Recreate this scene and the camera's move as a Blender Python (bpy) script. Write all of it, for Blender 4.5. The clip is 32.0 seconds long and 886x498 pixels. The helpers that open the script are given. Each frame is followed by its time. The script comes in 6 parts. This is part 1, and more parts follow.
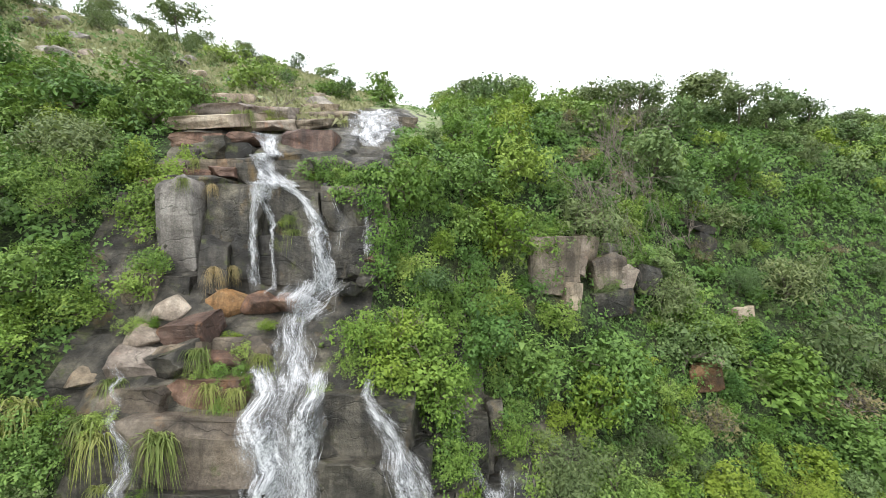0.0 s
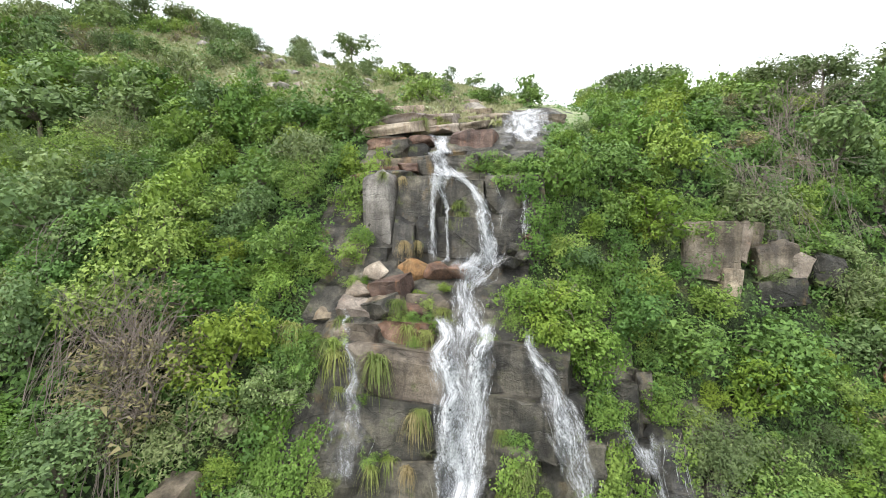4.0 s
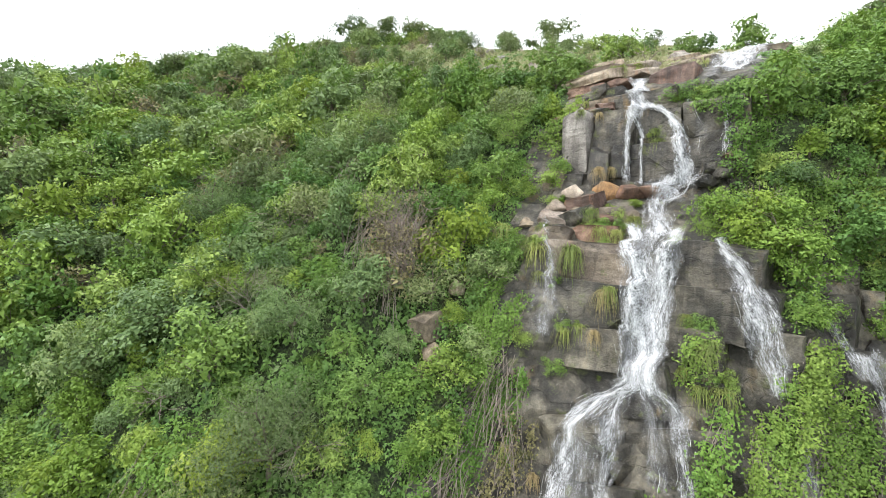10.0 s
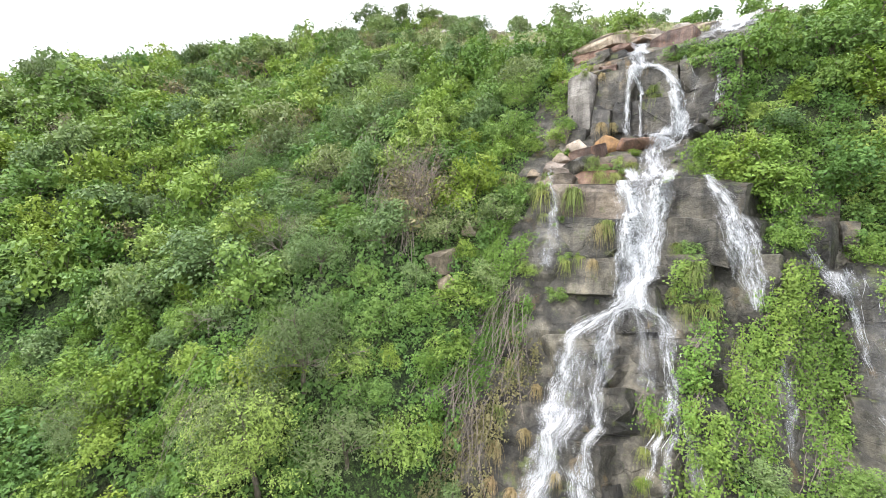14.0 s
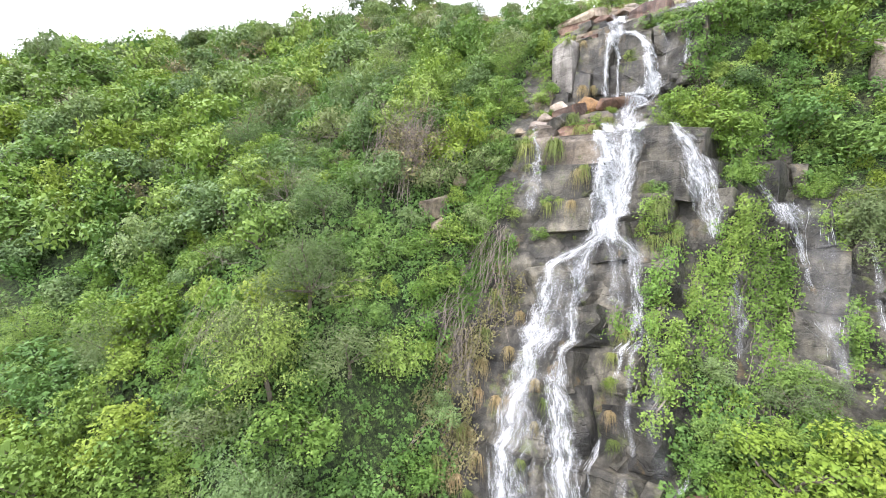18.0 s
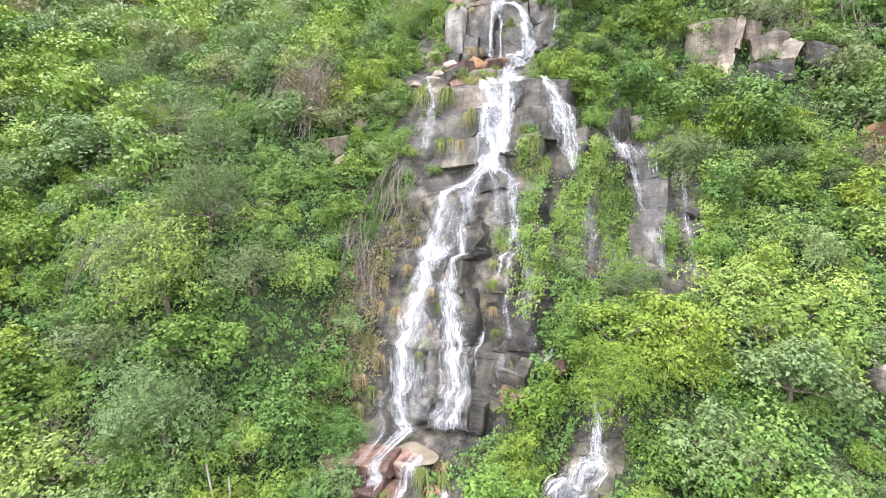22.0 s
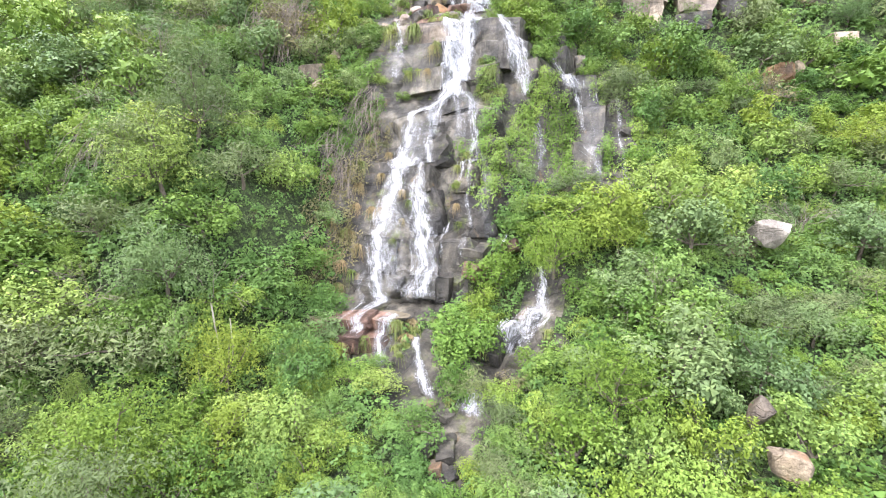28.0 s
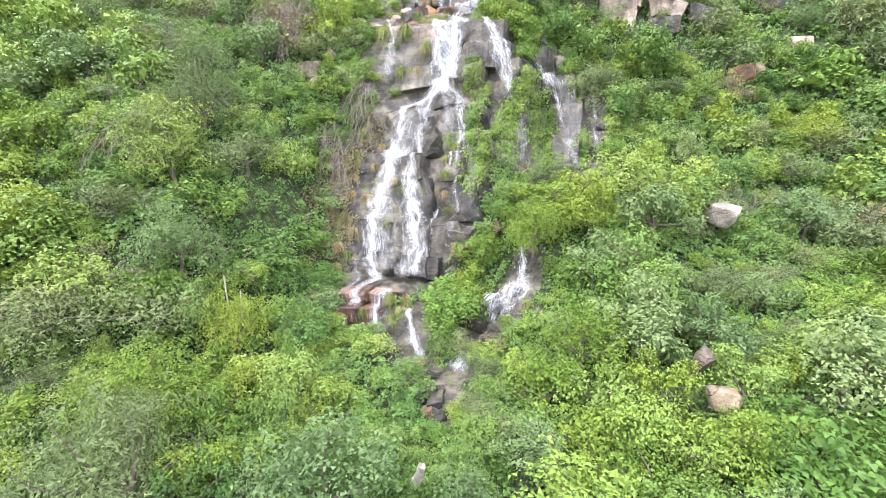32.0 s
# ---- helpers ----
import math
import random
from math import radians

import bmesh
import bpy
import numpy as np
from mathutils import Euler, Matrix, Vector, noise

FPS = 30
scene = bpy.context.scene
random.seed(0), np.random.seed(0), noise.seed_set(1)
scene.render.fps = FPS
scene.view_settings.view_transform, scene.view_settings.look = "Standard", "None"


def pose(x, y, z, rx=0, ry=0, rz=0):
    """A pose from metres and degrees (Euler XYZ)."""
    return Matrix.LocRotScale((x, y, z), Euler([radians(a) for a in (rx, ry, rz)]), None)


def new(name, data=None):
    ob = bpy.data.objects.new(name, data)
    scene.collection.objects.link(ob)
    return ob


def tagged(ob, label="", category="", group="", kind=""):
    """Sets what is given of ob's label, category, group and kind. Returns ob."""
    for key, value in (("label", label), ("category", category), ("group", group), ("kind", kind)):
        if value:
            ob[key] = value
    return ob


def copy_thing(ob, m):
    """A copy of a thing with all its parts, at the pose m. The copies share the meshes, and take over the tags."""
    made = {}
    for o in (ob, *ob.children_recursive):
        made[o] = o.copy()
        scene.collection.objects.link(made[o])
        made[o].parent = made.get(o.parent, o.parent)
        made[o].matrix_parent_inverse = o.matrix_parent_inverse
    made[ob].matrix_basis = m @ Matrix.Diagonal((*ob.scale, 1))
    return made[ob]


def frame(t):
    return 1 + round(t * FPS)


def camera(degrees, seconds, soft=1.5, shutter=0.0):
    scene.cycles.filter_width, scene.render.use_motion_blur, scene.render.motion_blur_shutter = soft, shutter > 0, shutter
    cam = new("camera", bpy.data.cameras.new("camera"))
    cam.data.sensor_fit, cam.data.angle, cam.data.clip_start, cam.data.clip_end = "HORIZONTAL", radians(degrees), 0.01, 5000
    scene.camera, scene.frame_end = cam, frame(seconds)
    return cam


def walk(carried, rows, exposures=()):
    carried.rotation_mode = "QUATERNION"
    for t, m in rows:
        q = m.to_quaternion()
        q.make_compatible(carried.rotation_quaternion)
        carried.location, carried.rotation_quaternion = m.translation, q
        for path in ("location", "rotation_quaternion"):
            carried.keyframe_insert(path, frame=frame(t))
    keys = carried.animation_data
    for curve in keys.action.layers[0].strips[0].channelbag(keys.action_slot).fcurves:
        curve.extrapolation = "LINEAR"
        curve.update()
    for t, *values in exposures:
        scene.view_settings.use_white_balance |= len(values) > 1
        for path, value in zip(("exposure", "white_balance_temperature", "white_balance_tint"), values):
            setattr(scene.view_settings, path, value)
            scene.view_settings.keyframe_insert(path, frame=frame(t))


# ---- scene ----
import itertools
from mathutils.bvhtree import BVHTree

cam = camera(92.3, 32.0, soft=0.95)
EXPOSURES = [(0.0, -0.1, 6250, 10), (6.0, 0.14, 6250, 10), (9.0, 0.2, 6250, 10), (14.0, 0.52, 6200, 13), (20.0, 0.78, 6050, 18), (24.0, 0.98, 6000, 20), (32.0, 1.02, 6000, 20)]
SKY, SUN = 1.8, 2.5
METRES, EYE, TILT, LEAN, TURN = 30.0, 36.0, -5.0, 0.4, 0.0
ROWS = [
    (0.0, 0.0, 0.0, 0.0, 0.0, 0.0, -0.0),
    (0.5, -0.0009, -0.0116, -0.0085, -0.77, -0.06, 0.12),
    (1.0, -0.0009, -0.0248, -0.0093, -2.25, -0.14, 0.23),
    (1.5, -0.0005, -0.0392, -0.0086, -3.4, -0.15, 0.29),
    (2.0, -0.0058, -0.0522, -0.0105, -2.29, 0.01, 0.33),
    (2.5, -0.0137, -0.0623, -0.0166, 2.71, 0.16, 0.01),
    (3.0, -0.0221, -0.0734, -0.0281, 10.6, 0.48, -0.53),
    (3.5, -0.0249, -0.0854, -0.0365, 15.61, 0.49, -0.94),
    (5.5, -0.0239, -0.1318, -0.0506, 21.82, 0.81, -1.6),
    (6.0, -0.0274, -0.146, -0.0551, 27.73, 0.72, -2.18),
    (6.5, -0.0229, -0.1587, -0.0561, 33.75, 0.27, -2.68),
    (7.0, -0.0173, -0.1702, -0.0621, 36.9, 0.26, -2.97),
    (7.5, -0.0105, -0.1787, -0.0748, 38.62, 0.29, -3.11),
    (8.0, -0.0017, -0.1883, -0.0956, 39.94, 0.2, -3.15),
    (8.5, 0.0087, -0.1966, -0.117, 41.08, -0.09, -3.13),
    (9.0, 0.0155, -0.2039, -0.1423, 41.51, 0.04, -3.25),
    (9.5, 0.0263, -0.213, -0.1659, 42.16, -0.19, -3.24),
    (10.0, 0.0364, -0.2195, -0.188, 42.89, -0.26, -3.23),
    (10.5, 0.0438, -0.2252, -0.2045, 43.32, -0.3, -3.25),
    (11.0, 0.0505, -0.2308, -0.2199, 43.64, -0.42, -3.26),
    (11.5, 0.0575, -0.2369, -0.2352, 43.9, -0.51, -3.24),
    (12.0, 0.0649, -0.2427, -0.2511, 44.16, -0.55, -3.25),
    (12.5, 0.0705, -0.2482, -0.2616, 44.36, -0.65, -3.25),
    (13.0, 0.0772, -0.2545, -0.2714, 44.55, -0.73, -3.25),
    (13.5, 0.0823, -0.2613, -0.2787, 44.58, -0.67, -3.28),
    (14.0, 0.0884, -0.269, -0.2821, 44.61, -0.73, -3.27),
    (14.5, 0.0951, -0.276, -0.2896, 44.62, -0.67, -3.3),
    (16.5, 0.124, -0.3002, -0.3379, 44.76, -0.74, -3.21),
    (17.0, 0.1302, -0.3062, -0.352, 44.72, -0.83, -3.29),
    (17.5, 0.1361, -0.3105, -0.3642, 44.75, -0.91, -3.32),
    (18.0, 0.1446, -0.3131, -0.3789, 43.93, -0.93, -3.31),
    (18.5, 0.1549, -0.3154, -0.3935, 41.11, -0.88, -3.17),
    (19.0, 0.1639, -0.3205, -0.4068, 38.18, -0.92, -3.02),
    (19.5, 0.1714, -0.325, -0.4234, 36.07, -0.76, -2.9),
    (20.0, 0.1776, -0.3314, -0.433, 34.52, -0.97, -2.83),
    (20.5, 0.1821, -0.3392, -0.4481, 33.1, -1.0, -2.75),
    (21.0, 0.1874, -0.3461, -0.4641, 32.14, -0.96, -2.68),
    (21.5, 0.1924, -0.3542, -0.4792, 31.43, -1.0, -2.66),
    (22.0, 0.1975, -0.3619, -0.4942, 30.96, -1.05, -2.64),
    (22.5, 0.2007, -0.3694, -0.5066, 30.53, -1.13, -2.63),
    (23.0, 0.2064, -0.3772, -0.5208, 30.11, -1.24, -2.65),
    (23.5, 0.2118, -0.3846, -0.5354, 29.61, -1.33, -2.64),
    (24.0, 0.2155, -0.3921, -0.5515, 28.78, -1.3, -2.58),
    (24.5, 0.2208, -0.3988, -0.5674, 28.13, -1.25, -2.54),
    (25.0, 0.2247, -0.4056, -0.5791, 27.76, -1.32, -2.51),
    (25.5, 0.229, -0.4136, -0.5935, 27.37, -1.38, -2.49),
    (27.5, 0.2458, -0.4441, -0.6483, 26.41, -1.57, -2.34),
    (28.0, 0.25, -0.452, -0.6599, 26.28, -1.6, -2.31),
    (28.5, 0.2541, -0.4592, -0.6666, 25.93, -1.62, -2.28),
    (29.0, 0.2579, -0.4669, -0.6689, 25.37, -1.61, -2.25),
    (29.5, 0.262, -0.4748, -0.669, 25.02, -1.59, -2.24),
    (30.0, 0.2655, -0.4815, -0.6685, 24.91, -1.58, -2.23),
    (30.5, 0.2699, -0.4895, -0.6681, 24.9, -1.56, -2.23),
    (31.0, 0.2738, -0.4977, -0.6714, 24.92, -1.53, -2.22),
    (31.5, 0.2775, -0.5061, -0.6793, 24.89, -1.54, -2.23),
    (32.0, 0.2814, -0.5143, -0.6911, 24.85, -1.56, -2.24),
]
walk(cam, [(t, pose(0, 0, EYE, TILT, LEAN, TURN) @ pose(METRES * x, METRES * y, METRES * z, 90 + pitch, roll, yaw)) for t, x, y, z, yaw, pitch, roll in ROWS], EXPOSURES)

# ---- overcast daylight ----
world = bpy.data.worlds.new("overcast_sky")
scene.world = world
world.use_nodes = True
wn, wl = world.node_tree.nodes, world.node_tree.links
wn.clear()
sky = wn.new("ShaderNodeTexSky")
sky.sky_type, sky.sun_disc = "NISHITA", False
sky.sun_elevation, sky.sun_rotation = radians(58), radians(215)
sky.dust_density, sky.air_density = 4.0, 1.2
sky_part = wn.new("ShaderNodeBackground")
sky_part.inputs[1].default_value = 0.05
cloud = wn.new("ShaderNodeBackground")
cloud.inputs[0].default_value, cloud.inputs[1].default_value = (1.0, 0.995, 0.985, 1), SKY
both = wn.new("ShaderNodeAddShader")
wout = wn.new("ShaderNodeOutputWorld")
wl.new(sky.outputs[0], sky_part.inputs[0])
wl.new(sky_part.outputs[0], both.inputs[0])
wl.new(cloud.outputs[0], both.inputs[1])
wl.new(both.outputs[0], wout.inputs[0])
sun = new("sun", bpy.data.lights.new("sun", "SUN"))
sun.data.energy, sun.data.angle, sun.data.color = SUN, radians(14), (1.0, 0.97, 0.9)
sun.matrix_world = pose(0, 0, 90, 32, 0, -35)


# ---- materials ----
class Mat:
    """A small builder of node materials."""

    def __init__(self, name):
        self.m = bpy.data.materials.new(name)
        self.m.use_nodes = True
        self.t = self.m.node_tree
        self.t.nodes.clear()
        self.out = self.t.nodes.new("ShaderNodeOutputMaterial")

    def n(self, kind, **given):
        node = self.t.nodes.new("ShaderNode" + kind)
        for key, value in given.items():
            setattr(node, key, value)
        return node

    def link(self, a, b):
        self.t.links.new(a, b)

    def noise(self, scale, detail=4.0, vec=None, stretch=None, rough=0.55):
        tex = self.n("TexNoise")
        tex.inputs["Scale"].default_value, tex.inputs["Detail"].default_value = scale, detail
        tex.inputs["Roughness"].default_value = rough
        src = vec if vec is not None else self.coord()
        if stretch:
            mp = self.n("Mapping")
            mp.inputs["Scale"].default_value = stretch
            self.link(src, mp.inputs[0])
            src = mp.outputs[0]
        self.link(src, tex.inputs["Vector"])
        return tex.outputs["Fac"]

    def coord(self):
        return self.n("NewGeometry").outputs["Position"]

    def ramp(self, fac, *stops):
        r = self.n("ValToRGB")
        e = r.color_ramp.elements
        while len(e) < len(stops):
            e.new(0.5)
        for el, (p, c) in zip(e, stops):
            el.position, el.color = p, (*c, 1) if len(c) == 3 else c
        self.link(fac, r.inputs[0])
        return r.outputs[0]

    def mix(self, fac, a, b, how="MIX"):
        m = self.n("Mix", data_type="RGBA", blend_type=how)
        for sock, v in ((m.inputs[0], fac), (m.inputs[6], a), (m.inputs[7], b)):
            if isinstance(v, (int, float)):
                sock.default_value = v
            elif isinstance(v, tuple):
                sock.default_value = (*v, 1)
            else:
                self.link(v, sock)
        return m.outputs[2]

    def bump(self, height, strength, dist):
        b = self.n("Bump")
        b.inputs["Strength"].default_value, b.inputs["Distance"].default_value = strength, dist
        self.link(height, b.inputs["Height"])
        return b.outputs[0]

    def done(self, shader):
        self.link(shader, self.out.inputs[0])
        return self.m


def leaf_material(name, low, mid, high, thin=0.2, rough=0.48):
    """Leaves that differ a little one by one and more from spray to spray and plant to plant."""
    k = Mat(name)
    island = k.n("NewGeometry").outputs["Random Per Island"]
    low, mid, high = [(1.0 * r, 0.9 * g, 0.88 * b) for r, g, b in (low, mid, high)]
    each = k.n("ObjectInfo").outputs["Random"]
    spray = k.noise(2.6, 2)
    tone = k.n("Math", operation="MULTIPLY_ADD")
    k.link(island, tone.inputs[0])
    tone.inputs[1].default_value = 0.34
    k.link(spray, tone.inputs[2])
    col = k.ramp(tone.outputs[0], (0.38, tuple(0.8 * c for c in low)), (0.66, mid), (0.98, high))
    big = k.noise(0.55, 3)
    col = k.mix(k.ramp(big, (0.35, (0, 0, 0)), (0.7, (1, 1, 1))), col, k.mix(0.5, col, high))
    hue = k.n("HueSaturation")
    mr = k.n("MapRange")
    mr.inputs[3].default_value, mr.inputs[4].default_value = 0.478, 0.515
    k.link(each, mr.inputs[0])
    k.link(mr.outputs[0], hue.inputs["Hue"])
    mv = k.n("MapRange")
    mv.inputs[3].default_value, mv.inputs[4].default_value = 1.2, 0.76
    k.link(each, mv.inputs[0])
    k.link(mv.outputs[0], hue.inputs["Value"])
    k.link(col, hue.inputs["Color"])
    p = k.n("BsdfPrincipled")
    k.link(hue.outputs[0], p.inputs["Base Color"])
    p.inputs["Roughness"].default_value = rough
    p.inputs["Specular IOR Level"].default_value = 0.16
    tr = k.n("BsdfTranslucent")
    warm = k.mix(0.5, hue.outputs[0], (0.2, 0.27, 0.045))
    k.link(warm, tr.inputs[0])
    ms = k.n("MixShader")
    ms.inputs[0].default_value = thin
    k.link(p.outputs[0], ms.inputs[1])
    k.link(tr.outputs[0], ms.inputs[2])
    return k.done(ms.outputs[0])


LEAF_DARK = leaf_material("leaf_dark", (0.0763, 0.135, 0.0604), (0.127, 0.227, 0.088), (0.22, 0.346, 0.132))
LEAF_MID = leaf_material("leaf_mid", (0.105, 0.185, 0.055), (0.175, 0.31, 0.075), (0.28, 0.44, 0.1))
LEAF_LIME = leaf_material("leaf_lime", (0.1, 0.185, 0.03), (0.15, 0.27, 0.038), (0.205, 0.33, 0.052))
LEAF_GREY = leaf_material("leaf_greyish", (0.09, 0.145, 0.066), (0.135, 0.205, 0.086), (0.19, 0.265, 0.112))
LEAF_OLIVE = leaf_material("leaf_olive", (0.131, 0.14, 0.0671), (0.194, 0.205, 0.0976), (0.296, 0.292, 0.146))
LEAF_DEEP = leaf_material("leaf_deep", (0.058, 0.125, 0.04), (0.1, 0.215, 0.055), (0.185, 0.34, 0.085))
LEAF_CREEPER = leaf_material("leaf_creeper", (0.055, 0.12, 0.024), (0.105, 0.22, 0.042), (0.2, 0.35, 0.075))
LEAF_FRESH = leaf_material("leaf_fresh", (0.1, 0.2, 0.044), (0.16, 0.305, 0.056), (0.235, 0.39, 0.075))
GRASS = leaf_material("grass_blade", (0.1, 0.16, 0.04), (0.17, 0.25, 0.07), (0.3, 0.36, 0.13), 0.25)
# pale hilltop blades, lightened further in colour to stand in for haze
HILL_GRASS = leaf_material("hill_grass_blade", (0.2, 0.25, 0.12), (0.3, 0.35, 0.18), (0.4, 0.43, 0.26))
DRY_GRASS = leaf_material("dry_grass_blade", (0.2, 0.17, 0.08), (0.3, 0.26, 0.13), (0.4, 0.36, 0.2), 0.2)


def bark_material(name, a, b):
    k = Mat(name)
    f = k.noise(6, 6, stretch=(1, 1, 0.25))
    p = k.n("BsdfPrincipled")
    k.link(k.ramp(f, (0.3, a), (0.7, b)), p.inputs["Base Color"])
    p.inputs["Roughness"].default_value = 0.85
    k.link(k.bump(f, 0.6, 0.03), p.inputs["Normal"])
    return k.done(p.outputs[0])


BARK = bark_material("bark", (0.07, 0.055, 0.04), (0.2, 0.17, 0.13))
TWIG = bark_material("grey_twig", (0.12, 0.095, 0.075), (0.26, 0.22, 0.185))


def rock_material(name, dark, mid, light, stain, stain_at, wet, streak=0.6, moss_at=0.6):
    k = Mat(name)
    pos = k.coord()
    each = k.n("ObjectInfo").outputs["Random"]
    off = k.n("VectorMath", operation="MULTIPLY_ADD")
    k.link(each, off.inputs[0])
    off.inputs[1].default_value = (7, 3, 5)
    k.link(pos, off.inputs[2])
    v = off.outputs[0]
    big = k.noise(0.55, 6, v, rough=0.66)
    col = k.ramp(big, (0.38, dark), (0.5, mid), (0.64, light))
    col = k.mix(1.0, col, k.ramp(each, (0.0, (0.62, 0.62, 0.64)), (0.5, (1.0, 1.0, 0.97)), (1.0, (1.34, 1.31, 1.22))), "MULTIPLY")
    band = k.noise(0.9, 3, v, (0.5, 0.5, 1.9), 0.6)
    col = k.mix(0.5, col, k.ramp(band, (0.35, (0.5, 0.48, 0.46)), (0.62, (1.15, 1.12, 1.1))), "MULTIPLY")
    fine = k.noise(11, 8, v, rough=0.75)
    col = k.mix(0.75, col, k.ramp(fine, (0.32, (0.45, 0.44, 0.43)), (0.66, (1.2, 1.2, 1.2))), "MULTIPLY")
    st = k.noise(0.9, 5, v, (1.0, 1.0, 0.55), 0.65)
    col = k.mix(k.ramp(st, (stain_at, (0, 0, 0)), (stain_at + 0.1, (0.85, 0.85, 0.85))), col, stain)
    lichen = k.ramp(k.noise(4.5, 5, v, rough=0.7), (0.64, (0, 0, 0)), (0.7, (0.5, 0.5, 0.5)))
    col = k.mix(lichen, col, k.mix(0.5, col, (0.42, 0.4, 0.34)))
    run = k.noise(2.0, 6, v, (1.0, 1.0, 0.09), 0.6)
    col = k.mix(streak, col, k.ramp(run, (0.36, (1.35, 1.32, 1.26)), (0.44, (1, 1, 1)), (0.5, (0.85, 0.84, 0.82)), (0.58, (0.2, 0.195, 0.18))), "MULTIPLY")
    moss = k.ramp(k.noise(1.0, 7, v, rough=0.72), (moss_at, (0, 0, 0)), (moss_at + 0.08, (0.85, 0.85, 0.85)))
    col = k.mix(moss, col, k.ramp(fine, (0.3, (0.05, 0.06, 0.02)), (0.7, (0.13, 0.15, 0.045))))
    cell = k.n("TexVoronoi", feature="DISTANCE_TO_EDGE")
    cell.inputs["Scale"].default_value = 0.34
    warp = k.n("VectorMath", operation="MULTIPLY_ADD")
    soft = k.n("TexNoise")
    soft.inputs["Scale"].default_value, soft.inputs["Detail"].default_value = 0.8, 4
    k.link(v, soft.inputs["Vector"])
    k.link(soft.outputs["Color"], warp.inputs[0])
    warp.inputs[1].default_value = (2.6, 2.6, 1.2)
    flat = k.n("Mapping")
    flat.inputs["Scale"].default_value = (0.7, 0.7, 1.9)
    flat.inputs["Rotation"].default_value = (0, radians(12), 0)
    k.link(v, flat.inputs[0])
    k.link(flat.outputs[0], warp.inputs[2])
    k.link(warp.outputs[0], cell.inputs["Vector"])
    crack = k.ramp(cell.outputs["Distance"], (0.0, (0.45, 0.44, 0.43)), (0.012, (1, 1, 1)))
    col = k.mix(0.45, col, crack, "MULTIPLY")
    p = k.n("BsdfPrincipled")
    k.link(col, p.inputs["Base Color"])
    k.link(k.ramp(k.noise(1.4, 3, v), (0.35, (wet, wet, wet)), (0.65, (0.85, 0.85, 0.85))), p.inputs["Roughness"])
    h = k.mix(1.0, k.mix(0.4, k.mix(0.5, fine, k.noise(3.0, 6, v)), band), k.mix(0.5, (1, 1, 1), crack), "MULTIPLY")
    k.link(k.bump(h, 1.0, 0.22), p.inputs["Normal"])
    return k.done(p.outputs[0])


ROCK_WET = rock_material("wet_dark_rock", (0.024, 0.023, 0.019), (0.066, 0.062, 0.051), (0.172, 0.16, 0.128), (0.15, 0.105, 0.045), 0.6, 0.28, 0.6, 0.57)
ROCK_TAN = rock_material("tan_rock", (0.12, 0.097, 0.072), (0.25, 0.207, 0.152), (0.41, 0.35, 0.27), (0.26, 0.15, 0.075), 0.62, 0.45, 0.5, 0.62)
ROCK_CREAM = rock_material("cream_rock", (0.26, 0.21, 0.165), (0.44, 0.37, 0.3), (0.6, 0.53, 0.44), (0.38, 0.22, 0.14), 0.62, 0.6, 0.3, 0.68)
ROCK_RED = rock_material("red_brown_rock", (0.075, 0.045, 0.033), (0.17, 0.1, 0.072), (0.3, 0.2, 0.15), (0.3, 0.14, 0.05), 0.58, 0.4, 0.45, 0.66)
ROCK_ORANGE = rock_material("orange_rock", (0.14, 0.08, 0.035), (0.29, 0.165, 0.07), (0.4, 0.27, 0.14), (0.16, 0.1, 0.06), 0.62, 0.4, 0.45, 0.68)
ROCK_GREY = rock_material("pale_grey_rock", (0.16, 0.145, 0.13), (0.3, 0.28, 0.255), (0.46, 0.44, 0.405), (0.2, 0.16, 0.11), 0.68, 0.6, 0.45, 0.64)


def soil_material():
    k = Mat("leaf_litter_soil")
    a, b = k.noise(0.35, 6), k.mix(0.5, k.noise(5, 5), k.noise(16, 4, rough=0.75))
    col = k.ramp(a, (0.3, (0.03, 0.05, 0.018)), (0.55, (0.05, 0.075, 0.026)), (0.75, (0.09, 0.08, 0.045)))
    col = k.mix(0.9, col, k.ramp(b, (0.4, (0.12, 0.12, 0.12)), (0.5, (0.7, 0.7, 0.6)), (0.6, (1.9, 2.1, 1.2))), "MULTIPLY")
    p = k.n("BsdfPrincipled")
    k.link(col, p.inputs["Base Color"])
    p.inputs["Roughness"].default_value = 0.95
    k.link(k.bump(b, 0.8, 0.2), p.inputs["Normal"])
    return k.done(p.outputs[0])


SOIL = soil_material()


def meadow_material():
    k = Mat("hill_grass")
    a, b = k.noise(0.12, 6), k.noise(3, 6)
    # dry pale grass tones, raised beyond their own colour to suggest haze
    col = k.ramp(a, (0.3, (0.22, 0.27, 0.13)), (0.5, (0.32, 0.37, 0.19)), (0.72, (0.44, 0.44, 0.3)))
    col = k.mix(0.6, col, k.ramp(b, (0.3, (0.5, 0.5, 0.5)), (0.7, (1, 1, 1))), "MULTIPLY")
    p = k.n("BsdfPrincipled")
    k.link(col, p.inputs["Base Color"])
    p.inputs["Roughness"].default_value = 0.95
    k.link(k.bump(b, 0.9, 0.25), p.inputs["Normal"])
    return k.done(p.outputs[0])


MEADOW = meadow_material()


